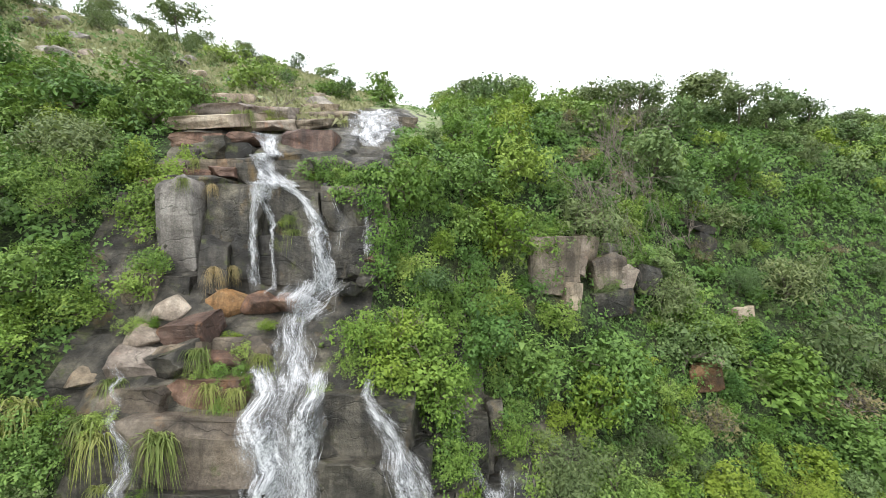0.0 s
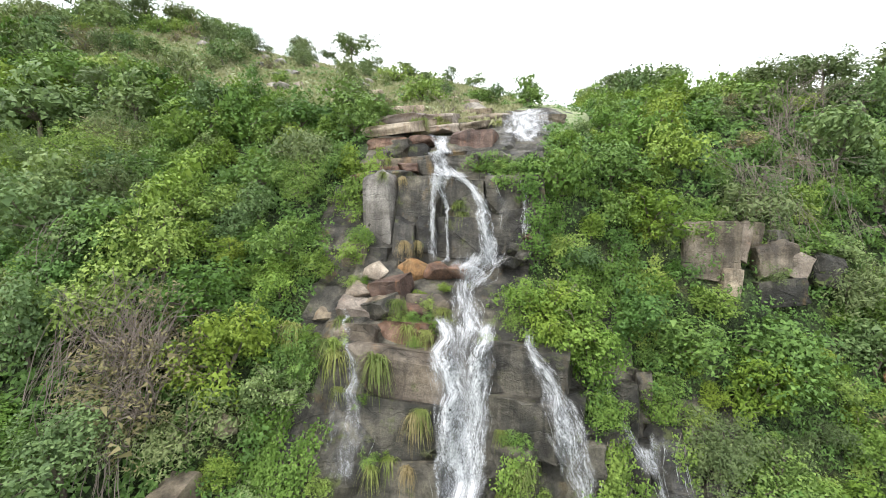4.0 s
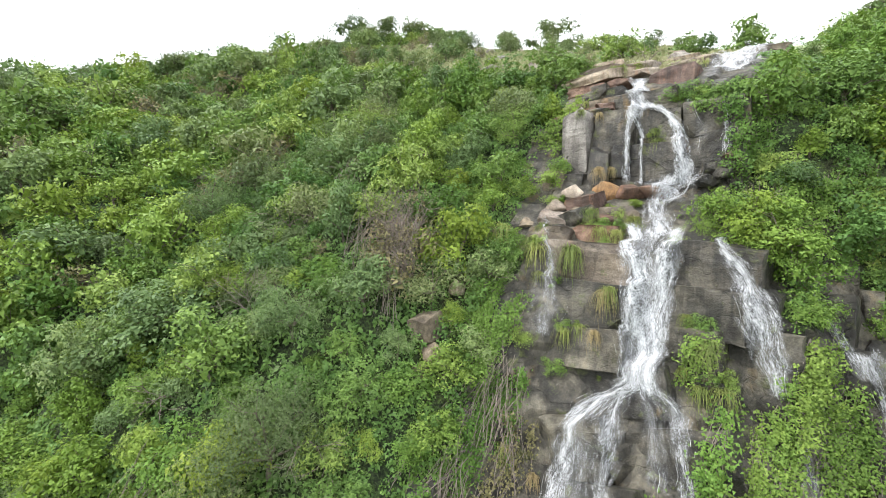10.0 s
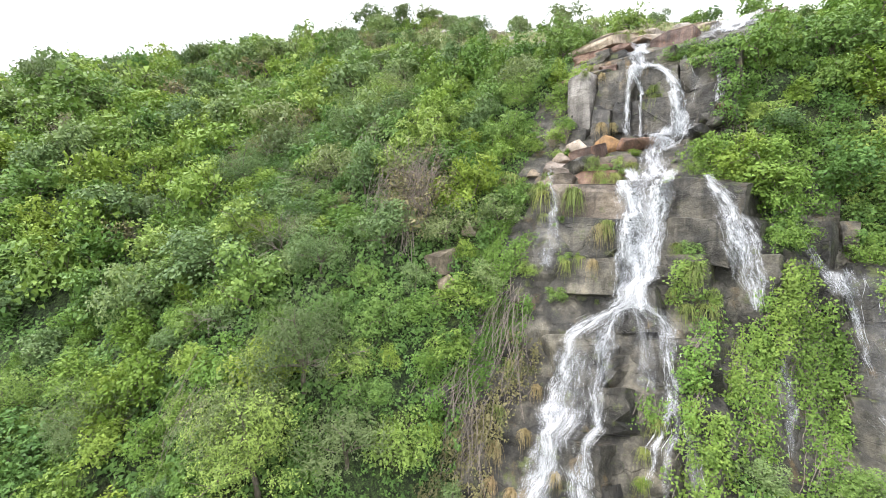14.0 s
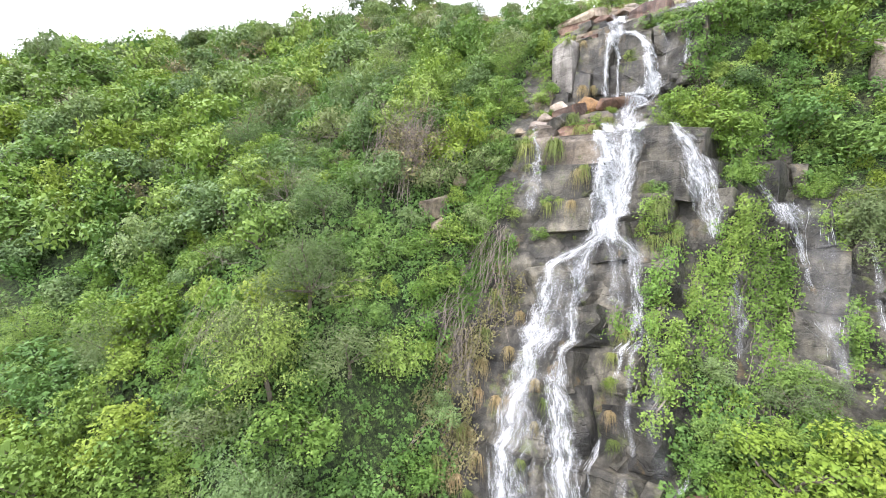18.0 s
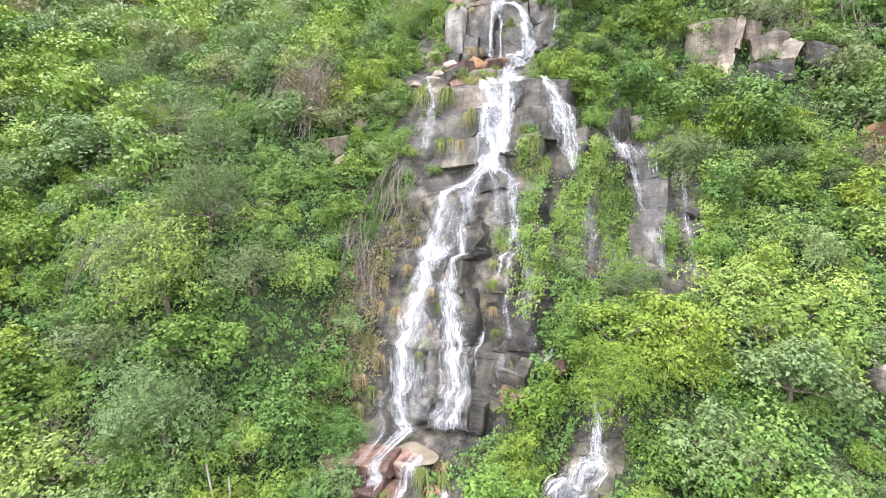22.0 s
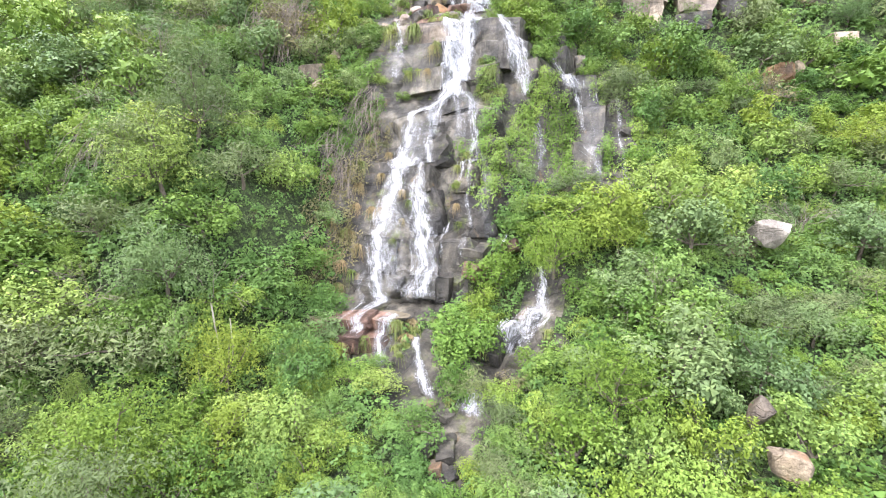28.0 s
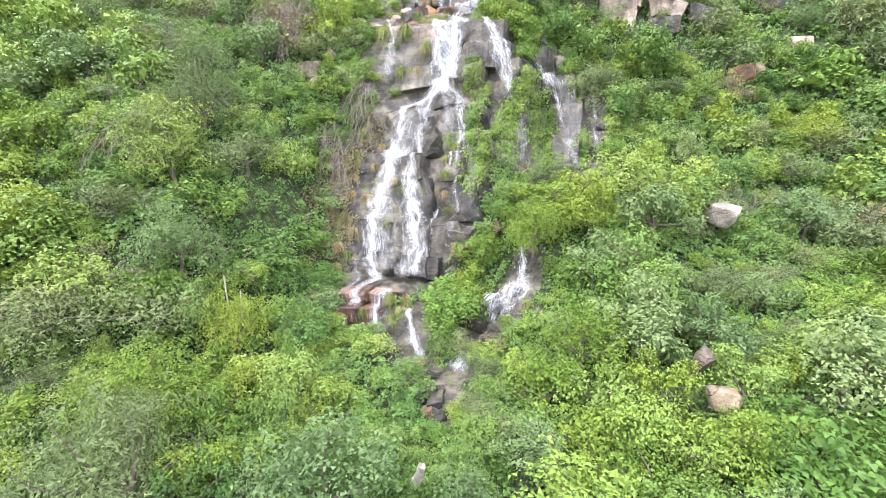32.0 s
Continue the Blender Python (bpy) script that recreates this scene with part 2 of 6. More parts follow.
def water_material(name, cover, sharp, most, along=0.4):
    """Broken white water: streaks and froth that run down the sheet, with gaps between them."""
    k = Mat(name)
    uv = k.n("UVMap").outputs[0]
    bend = k.n("VectorMath", operation="MULTIPLY_ADD")
    tex = k.n("TexNoise")
    tex.inputs["Scale"].default_value = 1.6
    k.link(uv, tex.inputs["Vector"])
    k.link(tex.outputs["Color"], bend.inputs[0])
    bend.inputs[1].default_value = (0.12, 0.3, 0)
    k.link(uv, bend.inputs[2])
    w = bend.outputs[0]
    s1 = k.noise(3.2, 5, w, (1.0, along * 0.6, 1.0), 0.65)
    s2 = k.noise(13.0, 6, w, (1.0, along * 0.45, 1.0), 0.78)
    s3 = k.noise(34.0, 3, w, (1.0, along * 0.8, 1.0), 0.7)
    f = k.mix(0.6, s1, k.mix(0.45, s2, s3))
    sep = k.n("SeparateXYZ")
    k.link(k.n("Attribute", attribute_name="edge").outputs["Vector"], sep.inputs[0])
    lace = k.n("MapRange")
    lace.clamp = False
    lace.inputs[1].default_value, lace.inputs[2].default_value = 0.3, 0.7
    k.link(f, lace.inputs[0])
    add = k.n("Math", operation="MULTIPLY_ADD")
    k.link(sep.outputs[0], add.inputs[0])
    add.inputs[1].default_value = 0.42
    k.link(lace.outputs[0], add.inputs[2])
    mask = k.ramp(add.outputs[0], (cover, (0, 0, 0)), (cover + sharp * 0.55, (0.45 * most, 0.45 * most, 0.45 * most)), (cover + sharp, (most, most, most)))
    p = k.n("BsdfPrincipled")
    k.link(k.ramp(f, (0.4, (0.36, 0.38, 0.4)), (0.6, (0.72, 0.73, 0.74))), p.inputs["Base Color"])
    p.inputs["Roughness"].default_value = 0.6
    k.link(k.bump(f, 0.6, 0.09), p.inputs["Normal"])
    ms = k.n("MixShader")
    k.link(mask, ms.inputs[0])
    k.link(k.n("BsdfTransparent").outputs[0], ms.inputs[1])
    k.link(p.outputs[0], ms.inputs[2])
    return k.done(ms.outputs[0])


WATER_DENSE = water_material("white_water", 0.36, 0.46, 0.96)
WATER_THIN = water_material("thin_white_water", 0.52, 0.6, 0.62)
WATER_VEIL = water_material("veil_of_water", 0.47, 0.7, 0.36)
WATER_MIST = water_material("faint_veil_of_water", 0.4, 0.8, 0.22)
WATER_FAN = water_material("fanned_white_water", 0.41, 0.5, 0.94)
WATER_BROKEN = water_material("broken_white_water", 0.5, 0.5, 0.82)


def foam_material():
    k = Mat("foam")
    p = k.n("BsdfPrincipled")
    f = k.noise(9, 3)
    k.link(k.ramp(f, (0.3, (0.7, 0.73, 0.74)), (0.7, (0.92, 0.93, 0.93))), p.inputs["Base Color"])
    p.inputs["Roughness"].default_value = 0.5
    ms = k.n("MixShader")
    k.link(k.ramp(k.noise(6, 3), (0.35, (0.15, 0.15, 0.15)), (0.65, (0.8, 0.8, 0.8))), ms.inputs[0])
    k.link(k.n("BsdfTransparent").outputs[0], ms.inputs[1])
    k.link(p.outputs[0], ms.inputs[2])
    return k.done(ms.outputs[0])


FOAM = foam_material()


# ---- the lie of the land: sections across the slope, each from the valley to the hill ----
SECTIONS = {}
SECTIONS[-400] = [(-40, 20), (-12, 24), (-4, 26), (0, 27), (4, 28), (8, 29), (12, 30), (18, 31), (24, 32), (30, 33), (40, 34), (55, 35), (100, 35)]
SECTIONS[-95] = [(-40, 38), (-12, 47), (-4, 50.5), (0, 52.5), (4, 54), (8, 55.5), (12, 57), (18, 59), (24, 60.5), (30, 62), (40, 65), (55, 67), (100, 66)]
SECTIONS[-52] = [(-40, 20), (-12, 31), (-4, 36), (0, 37), (4, 38), (8, 39.3), (12, 41), (18, 45.5), (24, 50), (30, 54.5), (38, 59), (55, 62), (100, 62)]
SECTIONS[-30] = [(-40, 7), (-12, 16), (-6, 20.2), (-2, 24.5), (2, 28.2), (6, 31.5), (9, 33.5), (15, 37.2), (21, 41), (28, 46), (38, 51.5), (55, 56.5), (100, 60)]
SECTIONS[-20] = [(-40, 4), (-12, 13), (-7, 17), (-2, 21.5), (2, 25.4), (6, 29), (9, 31.2), (14, 34.5), (19, 38), (24, 41.5), (36, 48), (52, 54), (100, 60)]
SECTIONS[-12] = [(-40, 2), (-13, 7.5), (-7, 11.5), (-2.5, 16.2), (2.5, 20.8), (7, 25), (10.5, 28.8), (15.5, 33), (18, 36.8), (22, 40.6), (33, 45.5), (50, 50.5), (100, 58)]
SECTIONS[-8] = [(-40, 1), (-13, 6), (-5, 9.5), (1.2, 12.6), (5.5, 18.3), (9.8, 24.4), (12.2, 29.4), (17, 32.8), (18.2, 36.9), (22.2, 39.7), (31, 43.2), (50, 49), (100, 57)]
SECTIONS[-3] = [(-40, 1), (-13, 6), (-4, 9.3), (3.6, 12.6), (7.2, 18.6), (11.6, 24.6), (13.8, 29.4), (18, 32.8), (19, 36.9), (22.8, 39.6), (31, 43.2), (50, 48), (100, 56)]
SECTIONS[0.3] = [(-40, 1), (-13, 5.8), (-4, 9.2), (3.5, 11.8), (7.5, 16.5), (12, 22), (13.6, 26.8), (18, 28.8), (20, 34), (24, 38.6), (33.5, 42.8), (50, 47), (100, 55)]
SECTIONS[2] = [(-40, 1), (-13, 5.5), (-4, 9), (3.5, 11.2), (8, 16.4), (14, 21), (15.8, 25.6), (18.4, 28.2), (21, 33.5), (25, 38.5), (32, 43), (50, 47), (100, 54)]
SECTIONS[8] = [(-40, 1), (-13, 5), (-3, 8.4), (3, 11.2), (8, 15.4), (14, 19.2), (18, 24), (21.5, 28.6), (24, 33), (27, 38), (34, 43.3), (50, 47), (100, 52)]
SECTIONS[16] = [(-40, 1), (-13, 4.5), (-3, 7), (4, 10), (9, 12.6), (15, 16.2), (20, 21), (24.5, 26), (28, 32), (31, 37.5), (37, 43), (52, 46), (100, 50)]
SECTIONS[35] = [(-40, 1), (-13, 3), (-3, 4.6), (5, 7.4), (12, 10.6), (19, 15.5), (26, 23), (30, 28.5), (34, 34.5), (38, 40.5), (43, 43.5), (58, 45), (100, 44)]
SECTIONS[80] = [(-40, 1), (-13, 2.5), (-3, 4), (6, 7), (15, 12), (25, 20), (34, 30), (42, 37), (49, 41), (55, 43), (61, 44), (70, 44), (110, 42)]
SECTIONS[400] = [(-40, 0), (-13, 1), (-3, 2), (6, 3), (15, 4), (25, 6), (34, 8), (42, 10), (49, 12), (55, 14), (61, 15), (70, 16), (110, 18)]
SX = np.array(sorted(SECTIONS), float)
SP = np.array([[(-400, -12)] + SECTIONS[int(x) if x != 0.3 else 0.3] + [(420, 8)] for x in SX], float)


def section(x):
    i = int(np.clip(np.searchsorted(SX, x) - 1, 0, len(SX) - 2))
    f = min(max((x - SX[i]) / (SX[i + 1] - SX[i]), 0), 1)
    return SP[i] * (1 - f) + SP[i + 1] * f


def ground_z(x, y):
    p = section(x)
    return float(np.interp(y, p[:, 0], p[:, 1]))


def cliff_y(x, z):
    p = section(x)[:-1]
    return float(np.interp(z, p[:, 1], p[:, 0]))


def slope_normal(x, y, e=0.6):
    dx = (ground_z(x + e, y) - ground_z(x - e, y)) / (2 * e)
    dy = (ground_z(x, y + e) - ground_z(x, y - e)) / (2 * e)
    return Vector((-dx, -dy, 1)).normalized()


def bare(x, z):
    """How far inside the bare rock beside the falls a place lies, in metres."""
    left = np.interp(z, BARE_Z, BARE_LEFT)
    right = np.interp(z, BARE_Z, BARE_RIGHT)
    return min(x - left, right - x)


def behind_veil(x, z):
    """Wet rock behind the thin falls and the creepers beside the main fall."""
    return 17.5 < z < 26.8 and -2.6 < x < 6.2 and (x > 1.7 or z > 19.0 - 0.4 * x) or 15.0 < z < 28.0 and -8.7 - 0.26 * (z - 16) < x < -7.0


BARE_Z = (9, 11.4, 13, 18, 23, 25, 29, 31, 33, 36, 38, 40, 43, 44.5)
BARE_LEFT = (1.0, -5.2, -7.2, -7.4, -8.2, -9.6, -10.6, -12, -12.2, -13.4, -12.5, -12.6, -12.5, -6)
BARE_RIGHT = (-1.0, -3.4, -0.9, -0.5, -1.7, 0.2, -0.8, -3.0, -3.0, -2.4, -2.8, -3.0, -2.0, -3.5)


def part(name, mesh, material, parent=None, label=""):
    """One mesh object of a thing."""
    if isinstance(mesh, bmesh.types.BMesh):
        data = bpy.data.meshes.new(name)
        mesh.to_mesh(data)
        mesh.free()
    else:
        data = mesh
    if material is not None and not data.materials:
        data.materials.append(material)
    ob = new(name, data)
    ob.parent = parent
    return tagged(ob, label)


def raw_mesh(name, verts, faces, smooth=False):
    """A mesh from numpy arrays; faces all of one length."""
    verts, faces = np.asarray(verts, np.float32), np.asarray(faces, np.int32)
    me = bpy.data.meshes.new(name)
    k = faces.shape[1]
    me.vertices.add(len(verts))
    me.vertices.foreach_set("co", verts.ravel())
    me.loops.add(faces.size)
    me.loops.foreach_set("vertex_index", faces.ravel())
    me.polygons.add(len(faces))
    me.polygons.foreach_set("loop_start", np.arange(0, faces.size, k, dtype=np.int32))
    me.polygons.foreach_set("use_smooth", np.full(len(faces), smooth))
    me.update(calc_edges=True)
    return me


# ---- stream beds ----
def wet_line(x, y):
    """Whether a place lies in the stream bed below the falls."""
    for (ax, ay), (bx, by), w in BEDS:
        t = min(max(((x - ax) * (bx - ax) + (y - ay) * (by - ay)) / ((bx - ax) ** 2 + (by - ay) ** 2), 0), 1)
        if math.hypot(x - ax - t * (bx - ax), y - ay - t * (by - ay)) < w:
            return True
    return False


BEDS = [((-5, 3), (-4.4, 0.3), 1.5), ((-4.0, 0.6), (0.5, -2.5), 0.75), ((-1.8, 1.0), (0.3, -2.0), 0.6), ((2.9, 5.4), (1.7, 0.5), 0.95), ((1.7, 0.5), (2.0, -4.0), 0.6), ((0.5, 18.0), (2.7, 13.8), 1.3)]


# ---- ground sheet ----
def build_ground():
    xs = np.concatenate([np.array([-400, -300, -220, -160, -125]), np.arange(-100, -16, 1.5), np.arange(-16, 10, 0.25), np.arange(10, 42, 1.2), np.array([46, 55, 68, 80, 110, 160, 240, 400])])
    vs = np.concatenate([np.linspace(0, 1, 4)[:-1], np.arange(1, 2, 0.1), np.arange(2, 3, 0.04), np.arange(3, 11, 0.055), np.arange(11, 13, 0.06), np.linspace(13, 14, 5)])
    verts = np.zeros((len(xs), len(vs), 3))
    for i, x in enumerate(xs):
        p = section(x)
        idx = np.arange(len(p))
        verts[i, :, 0] = x
        verts[i, :, 1] = np.interp(vs, idx, p[:, 0])
        verts[i, :, 2] = np.interp(vs, idx, p[:, 1])
    flat = verts.reshape(-1, 3)
    out = flat.copy()
    for i, (x, y, z) in enumerate(flat):
        if abs(x) > 110 or y > 110 or y < -45:
            continue
        b = bare(x, z) if 8 < z < 45 and -14 < y < 36 else -9
        q = Vector((x * 0.35, y * 0.35, z * 0.5))
        d = noise.fractal(q, 1.0, 2.0, 4) * 0.45
        if b > -1:
            c = noise.cell_vector(Vector((x * 0.45 + 0.3 * noise.noise(Vector((x, y, z))), 3.1, z * 0.75)))
            d = d * 0.6 + (c.x - 0.5) * 0.55
        out[i, 1] -= d * 0.75
        out[i, 2] += d * 0.45
    n, m = len(xs), len(vs)
    a = (np.arange(n - 1)[:, None] * m + np.arange(m - 1)[None, :]).ravel()
    faces = np.stack([a, a + m, a + m + 1, a + 1], 1)
    me = raw_mesh("ground", out, faces)
    for mat in (SOIL, ROCK_WET, MEADOW):
        me.materials.append(mat)
    mi = np.zeros(len(faces), np.int32)
    cen = out[faces].mean(1)
    for i, (x, y, z) in enumerate(cen):
        if -15 < x < 7 and 8 < z < 45 and -14 < y < 36:
            if behind_veil(x, z) or bare(x, z) + 1.2 * noise.noise(Vector((x * 0.7, y * 0.7, z * 0.7))) > -0.4:
                mi[i] = 1
                continue
        if -6 < x < 5 and -6 < y < 19 and wet_line(x, y):
            mi[i] = 1
            continue
        if y > 26 + 3 * noise.noise(Vector((x * 0.2, y * 0.2, 0))) and x < 0:
            mi[i] = 2
    me.polygons.foreach_set("material_index", mi)
    return tagged(new("ground", me), "steep hillside of soil, wet rock and grass below a hilltop", "ground", kind="structure")


ground = build_ground()


# ---- rocks ----
def rock_mesh(seed, square=False):
    """An angular block about 2 m across: a box or a hull with its corners broken off along flat planes."""
    rnd = random.Random(seed)
    if square:
        pts = [Vector([k * rnd.uniform(0.86, 1.04) for k in c]) for c in itertools.product((-1, 1), repeat=3)]
    else:
        pts = [Vector([rnd.gauss(0, 1) for _ in range(3)]).normalized() * rnd.uniform(0.9, 1.12) for _ in range(18)]
    bm = bmesh.new()
    for p in pts:
        bm.verts.new(p)
    bmesh.ops.convex_hull(bm, input=bm.verts[:])
    for _ in range(6 if square else 4):
        n = Vector([rnd.gauss(0, 1) for _ in range(3)]).normalized()
        reach = max(v.co.dot(n) for v in bm.verts)
        bmesh.ops.bisect_plane(bm, geom=bm.verts[:] + bm.edges[:] + bm.faces[:], plane_co=n * reach * rnd.uniform(0.76, 0.93), plane_no=n, clear_outer=True)
        left = [v.co.copy() for v in bm.verts]
        bm.free()
        bm = bmesh.new()
        for p in left:
            bm.verts.new(p)
        bmesh.ops.remove_doubles(bm, verts=bm.verts[:], dist=0.02)
        bmesh.ops.convex_hull(bm, input=bm.verts[:])
    loose = [v for v in bm.verts if not v.link_faces]
    bmesh.ops.delete(bm, geom=loose, context="VERTS")
    bmesh.ops.dissolve_limit(bm, angle_limit=radians(7), verts=bm.verts[:], edges=bm.edges[:])
    bmesh.ops.bevel(bm, geom=bm.edges[:], offset=0.03 if square else 0.06, segments=1 if square else 2, affect="EDGES", profile=0.5)
    bmesh.ops.triangulate(bm, faces=bm.faces[:])
    for _ in range(2):
        bmesh.ops.subdivide_edges(bm, edges=[e for e in bm.edges if e.calc_length() > 0.4], cuts=1)
        bmesh.ops.triangulate(bm, faces=bm.faces[:])
    bm.normal_update()
    for v in bm.verts:
        q = v.co * 1.7 + Vector((seed * 3.7, 0, 0))
        step = noise.cell(Vector((v.co.x * 1.3 + seed, v.co.y * 1.3, v.co.z * 2.2)))
        v.co += Vector(noise.noise_vector(q)) * 0.035 + v.normal * (0.05 * step - 0.025 if square else 0.0)
    for f in bm.faces:
        f.smooth = True
    me = bpy.data.meshes.new("rock")
    bm.to_mesh(me)
    bm.free()
    me.set_sharp_from_angle(angle=radians(30))
    return me


BOULDERS = [rock_mesh(s) for s in range(6)]
BLOCKS = [rock_mesh(40 + s, True) for s in range(14)]
dressed = {}


def put_rock(name, mat, at, size, turn, seed, square=False, label="", parent=None, category="", group=""):
    """One rock of that size in metres; alike rocks share a mesh."""
    pool = BLOCKS if square else BOULDERS
    key = (square, seed % len(pool), mat.name)
    if key not in dressed:
        dressed[key] = pool[seed % len(pool)].copy()
        dressed[key].materials.append(mat)
    ob = new(name, dressed[key])
    ob.matrix_world = Matrix.LocRotScale(Vector(at), Euler([radians(a) for a in turn]), Vector(size) * 0.5)
    ob.parent = parent
    return tagged(ob, label, category, group)


cliff = tagged(new("cliff"), "stepped cliff of dark wet jointed rock behind the waterfall", "cliff", kind="structure")


def course(z0, z1, x0, x1, wide, mats, seed, out=0.25, deep=2.2, back=8, jitter=0.25, tilt=0):
    """One course of cliff blocks from x0 to x1 between two heights."""
    rnd = random.Random(seed)
    x = x0
    while x < x1 - 0.15:
        w = min(wide * rnd.uniform(0.6, 1.45), x1 - x)
        if x1 - x - w < 0.3 * wide:
            w = x1 - x
        c, zm = x + w / 2, (z0 + z1) / 2
        h = (z1 - z0) * rnd.uniform(0.92, 1.12)
        y = cliff_y(c, zm) + deep / 2 - out - rnd.uniform(0, jitter)
        mat = mats[rnd.randrange(len(mats))]
        put_rock("rock_block", mat, (c, y, zm + rnd.uniform(-0.15, 0.15)), (w * 1.14, deep, h * 1.1), (-back + rnd.uniform(-4, 4), tilt + rnd.uniform(-4, 4), rnd.uniform(-7, 7)), rnd.randrange(99), True, parent=cliff)
        x += w


W, T, R, G, C, O = ROCK_WET, ROCK_TAN, ROCK_RED, ROCK_GREY, ROCK_CREAM, ROCK_ORANGE
course(39.2, 39.75, -12.6, -8.9, 3.4, [T, R], 1, 0.75)
course(38.2, 39.25, -12.5, -9.0, 2.2, [W], 30, 0.15)
course(37.75, 38.25, -12.6, -9.0, 2.4, [T, W], 31, 0.45)
course(37.35, 37.8, -12.4, -9.2, 1.5, [R, T], 2, 0.3)
course(36.95, 37.4, -12.6, -9.1, 1.9, [R, W, T], 32, 0.55)
course(37.0, 38.3, -9.2, -2.6, 1.8, [W], 3, 0.1)
course(33.6, 36.9, -13.6, -11.2, 1.7, [W], 4, -0.5, jitter=0.3)
course(33.6, 37.0, -11.2, -9.75, 1.5, [G], 5, 0.6, jitter=0.0, back=6)
course(34.8, 37.0, -9.7, -7.7, 2.0, [W], 6, 0.45)
course(33.1, 34.9, -9.7, -7.7, 1.2, [W, W, T], 7, 0.35)
course(35.0, 36.9, -7.6, -2.4, 3.0, [W], 8, 0.3)
course(33.0, 35.0, -7.6, -2.4, 2.6, [W], 9, 0.4)
course(32.6, 33.7, -12.0, -8.6, 1.1, [T, W], 10, 0.3)
course(30.2, 31.4, -9.8, -6.2, 1.7, [W, T, W], 11, 0.15, back=20)
course(29.5, 30.5, -10.5, -6.4, 1.8, [T, W, R], 12, 0.2, back=15)
course(27.9, 29.8, -9.8, -5.6, 5.0, [T], 13, 0.35, back=10)
course(25.9, 28.0, -10.2, -5.5, 5.0, [W], 14, 0.3, back=14)
course(24.2, 26.0, -9.6, -5.4, 3.0, [W], 15, 0.2, back=14)
course(28.0, 30.0, -4.1, -1.0, 3.4, [W], 16, 0.4, back=10)
course(26.2, 28.0, -4.1, -0.4, 2.6, [W], 17, 0.3, back=10)
course(24.4, 26.3, -3.8, 0.2, 2.4, [W], 18, 0.25, back=12)
course(26.0, 29.6, -5.7, -4.0, 1.6, [W], 19, 0.1, back=12)
course(22.8, 24.6, -7.6, -1.6, 3.0, [W], 20, 0.0, back=16, tilt=-18)
course(20.6, 22.8, -7.8, -1.3, 3.4, [W], 21, 0.0, back=18, jitter=0.5, tilt=-12)
course(19.0, 20.8, -7.6, -0.6, 2.8, [W], 22, 0.0, back=18, jitter=0.5, tilt=-18)
course(17.6, 19.2, -7.4, -0.5, 2.6, [W], 23, 0.15, back=18, jitter=0.4, tilt=-12)
course(15.2, 17.6, -7.2, -0.5, 3.4, [W], 24, 0.0, back=18, tilt=-18)
course(13.2, 15.3, -7.0, -0.9, 2.4, [W], 25, 0.0, back=15)
course(12.4, 13.6, -6.9, -1.8, 1.2, [W], 26, 0.2, back=10)
course(21.0, 23.8, 1.9, 6.3, 2.0, [W], 27, 0.1, back=15)
course(18.6, 21.1, 2.4, 6.2, 1.7, [W], 33, 0.1, back=15)
course(23.8, 25.6, 3.6, 5.6, 1.6, [W], 34, 0.1, back=15)
course(23.8, 26.0, 0.8, 3.6, 1.8, [W], 28, 0.15, back=15)
course(26.0, 28.0, 0.0, 2.4, 1.6, [W], 29, 0.2, back=12)


def on_slope(x, y, sink=0.0):
    return (x, y, ground_z(x, y) - sink)


def boulder(mat, at, size, turn, seed, label, square=False):
    put_rock("boulder", mat, at, size, turn, seed, square, label, category="boulder", group="boulders")


# tumbled rocks on the ledge below the upper wall
boulder(C, (-10.15, 15.5, 32.5), (1.6, 1.4, 1.2), (10, 8, 20), 1, "cream-coloured angular boulder on a wet ledge")
boulder(R, (-8.95, 14.95, 31.85), (1.9, 1.3, 0.95), (6, -12, -10), 0, "pink-red slab of rock lying on a ledge", True)
boulder(O, (-8.45, 16.5, 32.5), (1.8, 1.6, 1.3), (-10, 10, 5), 2, "orange-brown rock below the upper wall")
boulder(R, (-7.2, 16.7, 32.35), (1.7, 1.8, 1.2), (-12, 5, 0), 3, "red-brown rock wetted by the falls")
boulder(R, (-6.2, 16.7, 32.3), (1.7, 1.8, 1.1), (-15, -4, 8), 5, "red-brown rock wetted by the falls")
boulder(C, (-10.5, 14.6, 31.7), (1.4, 1.4, 0.9), (15, 10, 30), 3, "pale tan boulder with a broken edge")
boulder(C, (-10.2, 13.8, 31.0), (1.7, 1.2, 0.7), (18, 14, 12), 4, "flat tan rock tilted towards the valley", True)
boulder(T, (-11.5, 13.2, 30.7), (1.3, 1.2, 0.9), (12, -10, 40), 5, "rounded tan boulder among grass")
boulder(T, (-12.4, 12.0, 30.2), (1.2, 1.1, 1.0), (0, 20, 10), 2, "rounded tan boulder among grass")
boulder(W, (-9.0, 13.9, 31.1), (1.5, 1.3, 0.9), (10, -15, -20), 1, "dark mossy slab on the ledge", True)
boulder(R, (-7.6, 14.4, 31.0), (1.5, 1.0, 0.5), (15, 5, 0), 6, "thin red slab on the ledge", True)
boulder(W, (-3.7, 18.0, 33.5), (1.2, 1.3, 0.8), (0, 10, 20), 0, "black wet boulder beside the pool")
boulder(R, (-2.9, 17.8, 33.9), (1.0, 1.0, 0.7), (0, 12, 10), 5, "dark red wet boulder beside the pool")
boulder(W, (-3.9, 17.3, 32.9), (1.3, 1.1, 0.7), (0, 8, 35), 2, "black wet boulder beside the pool")
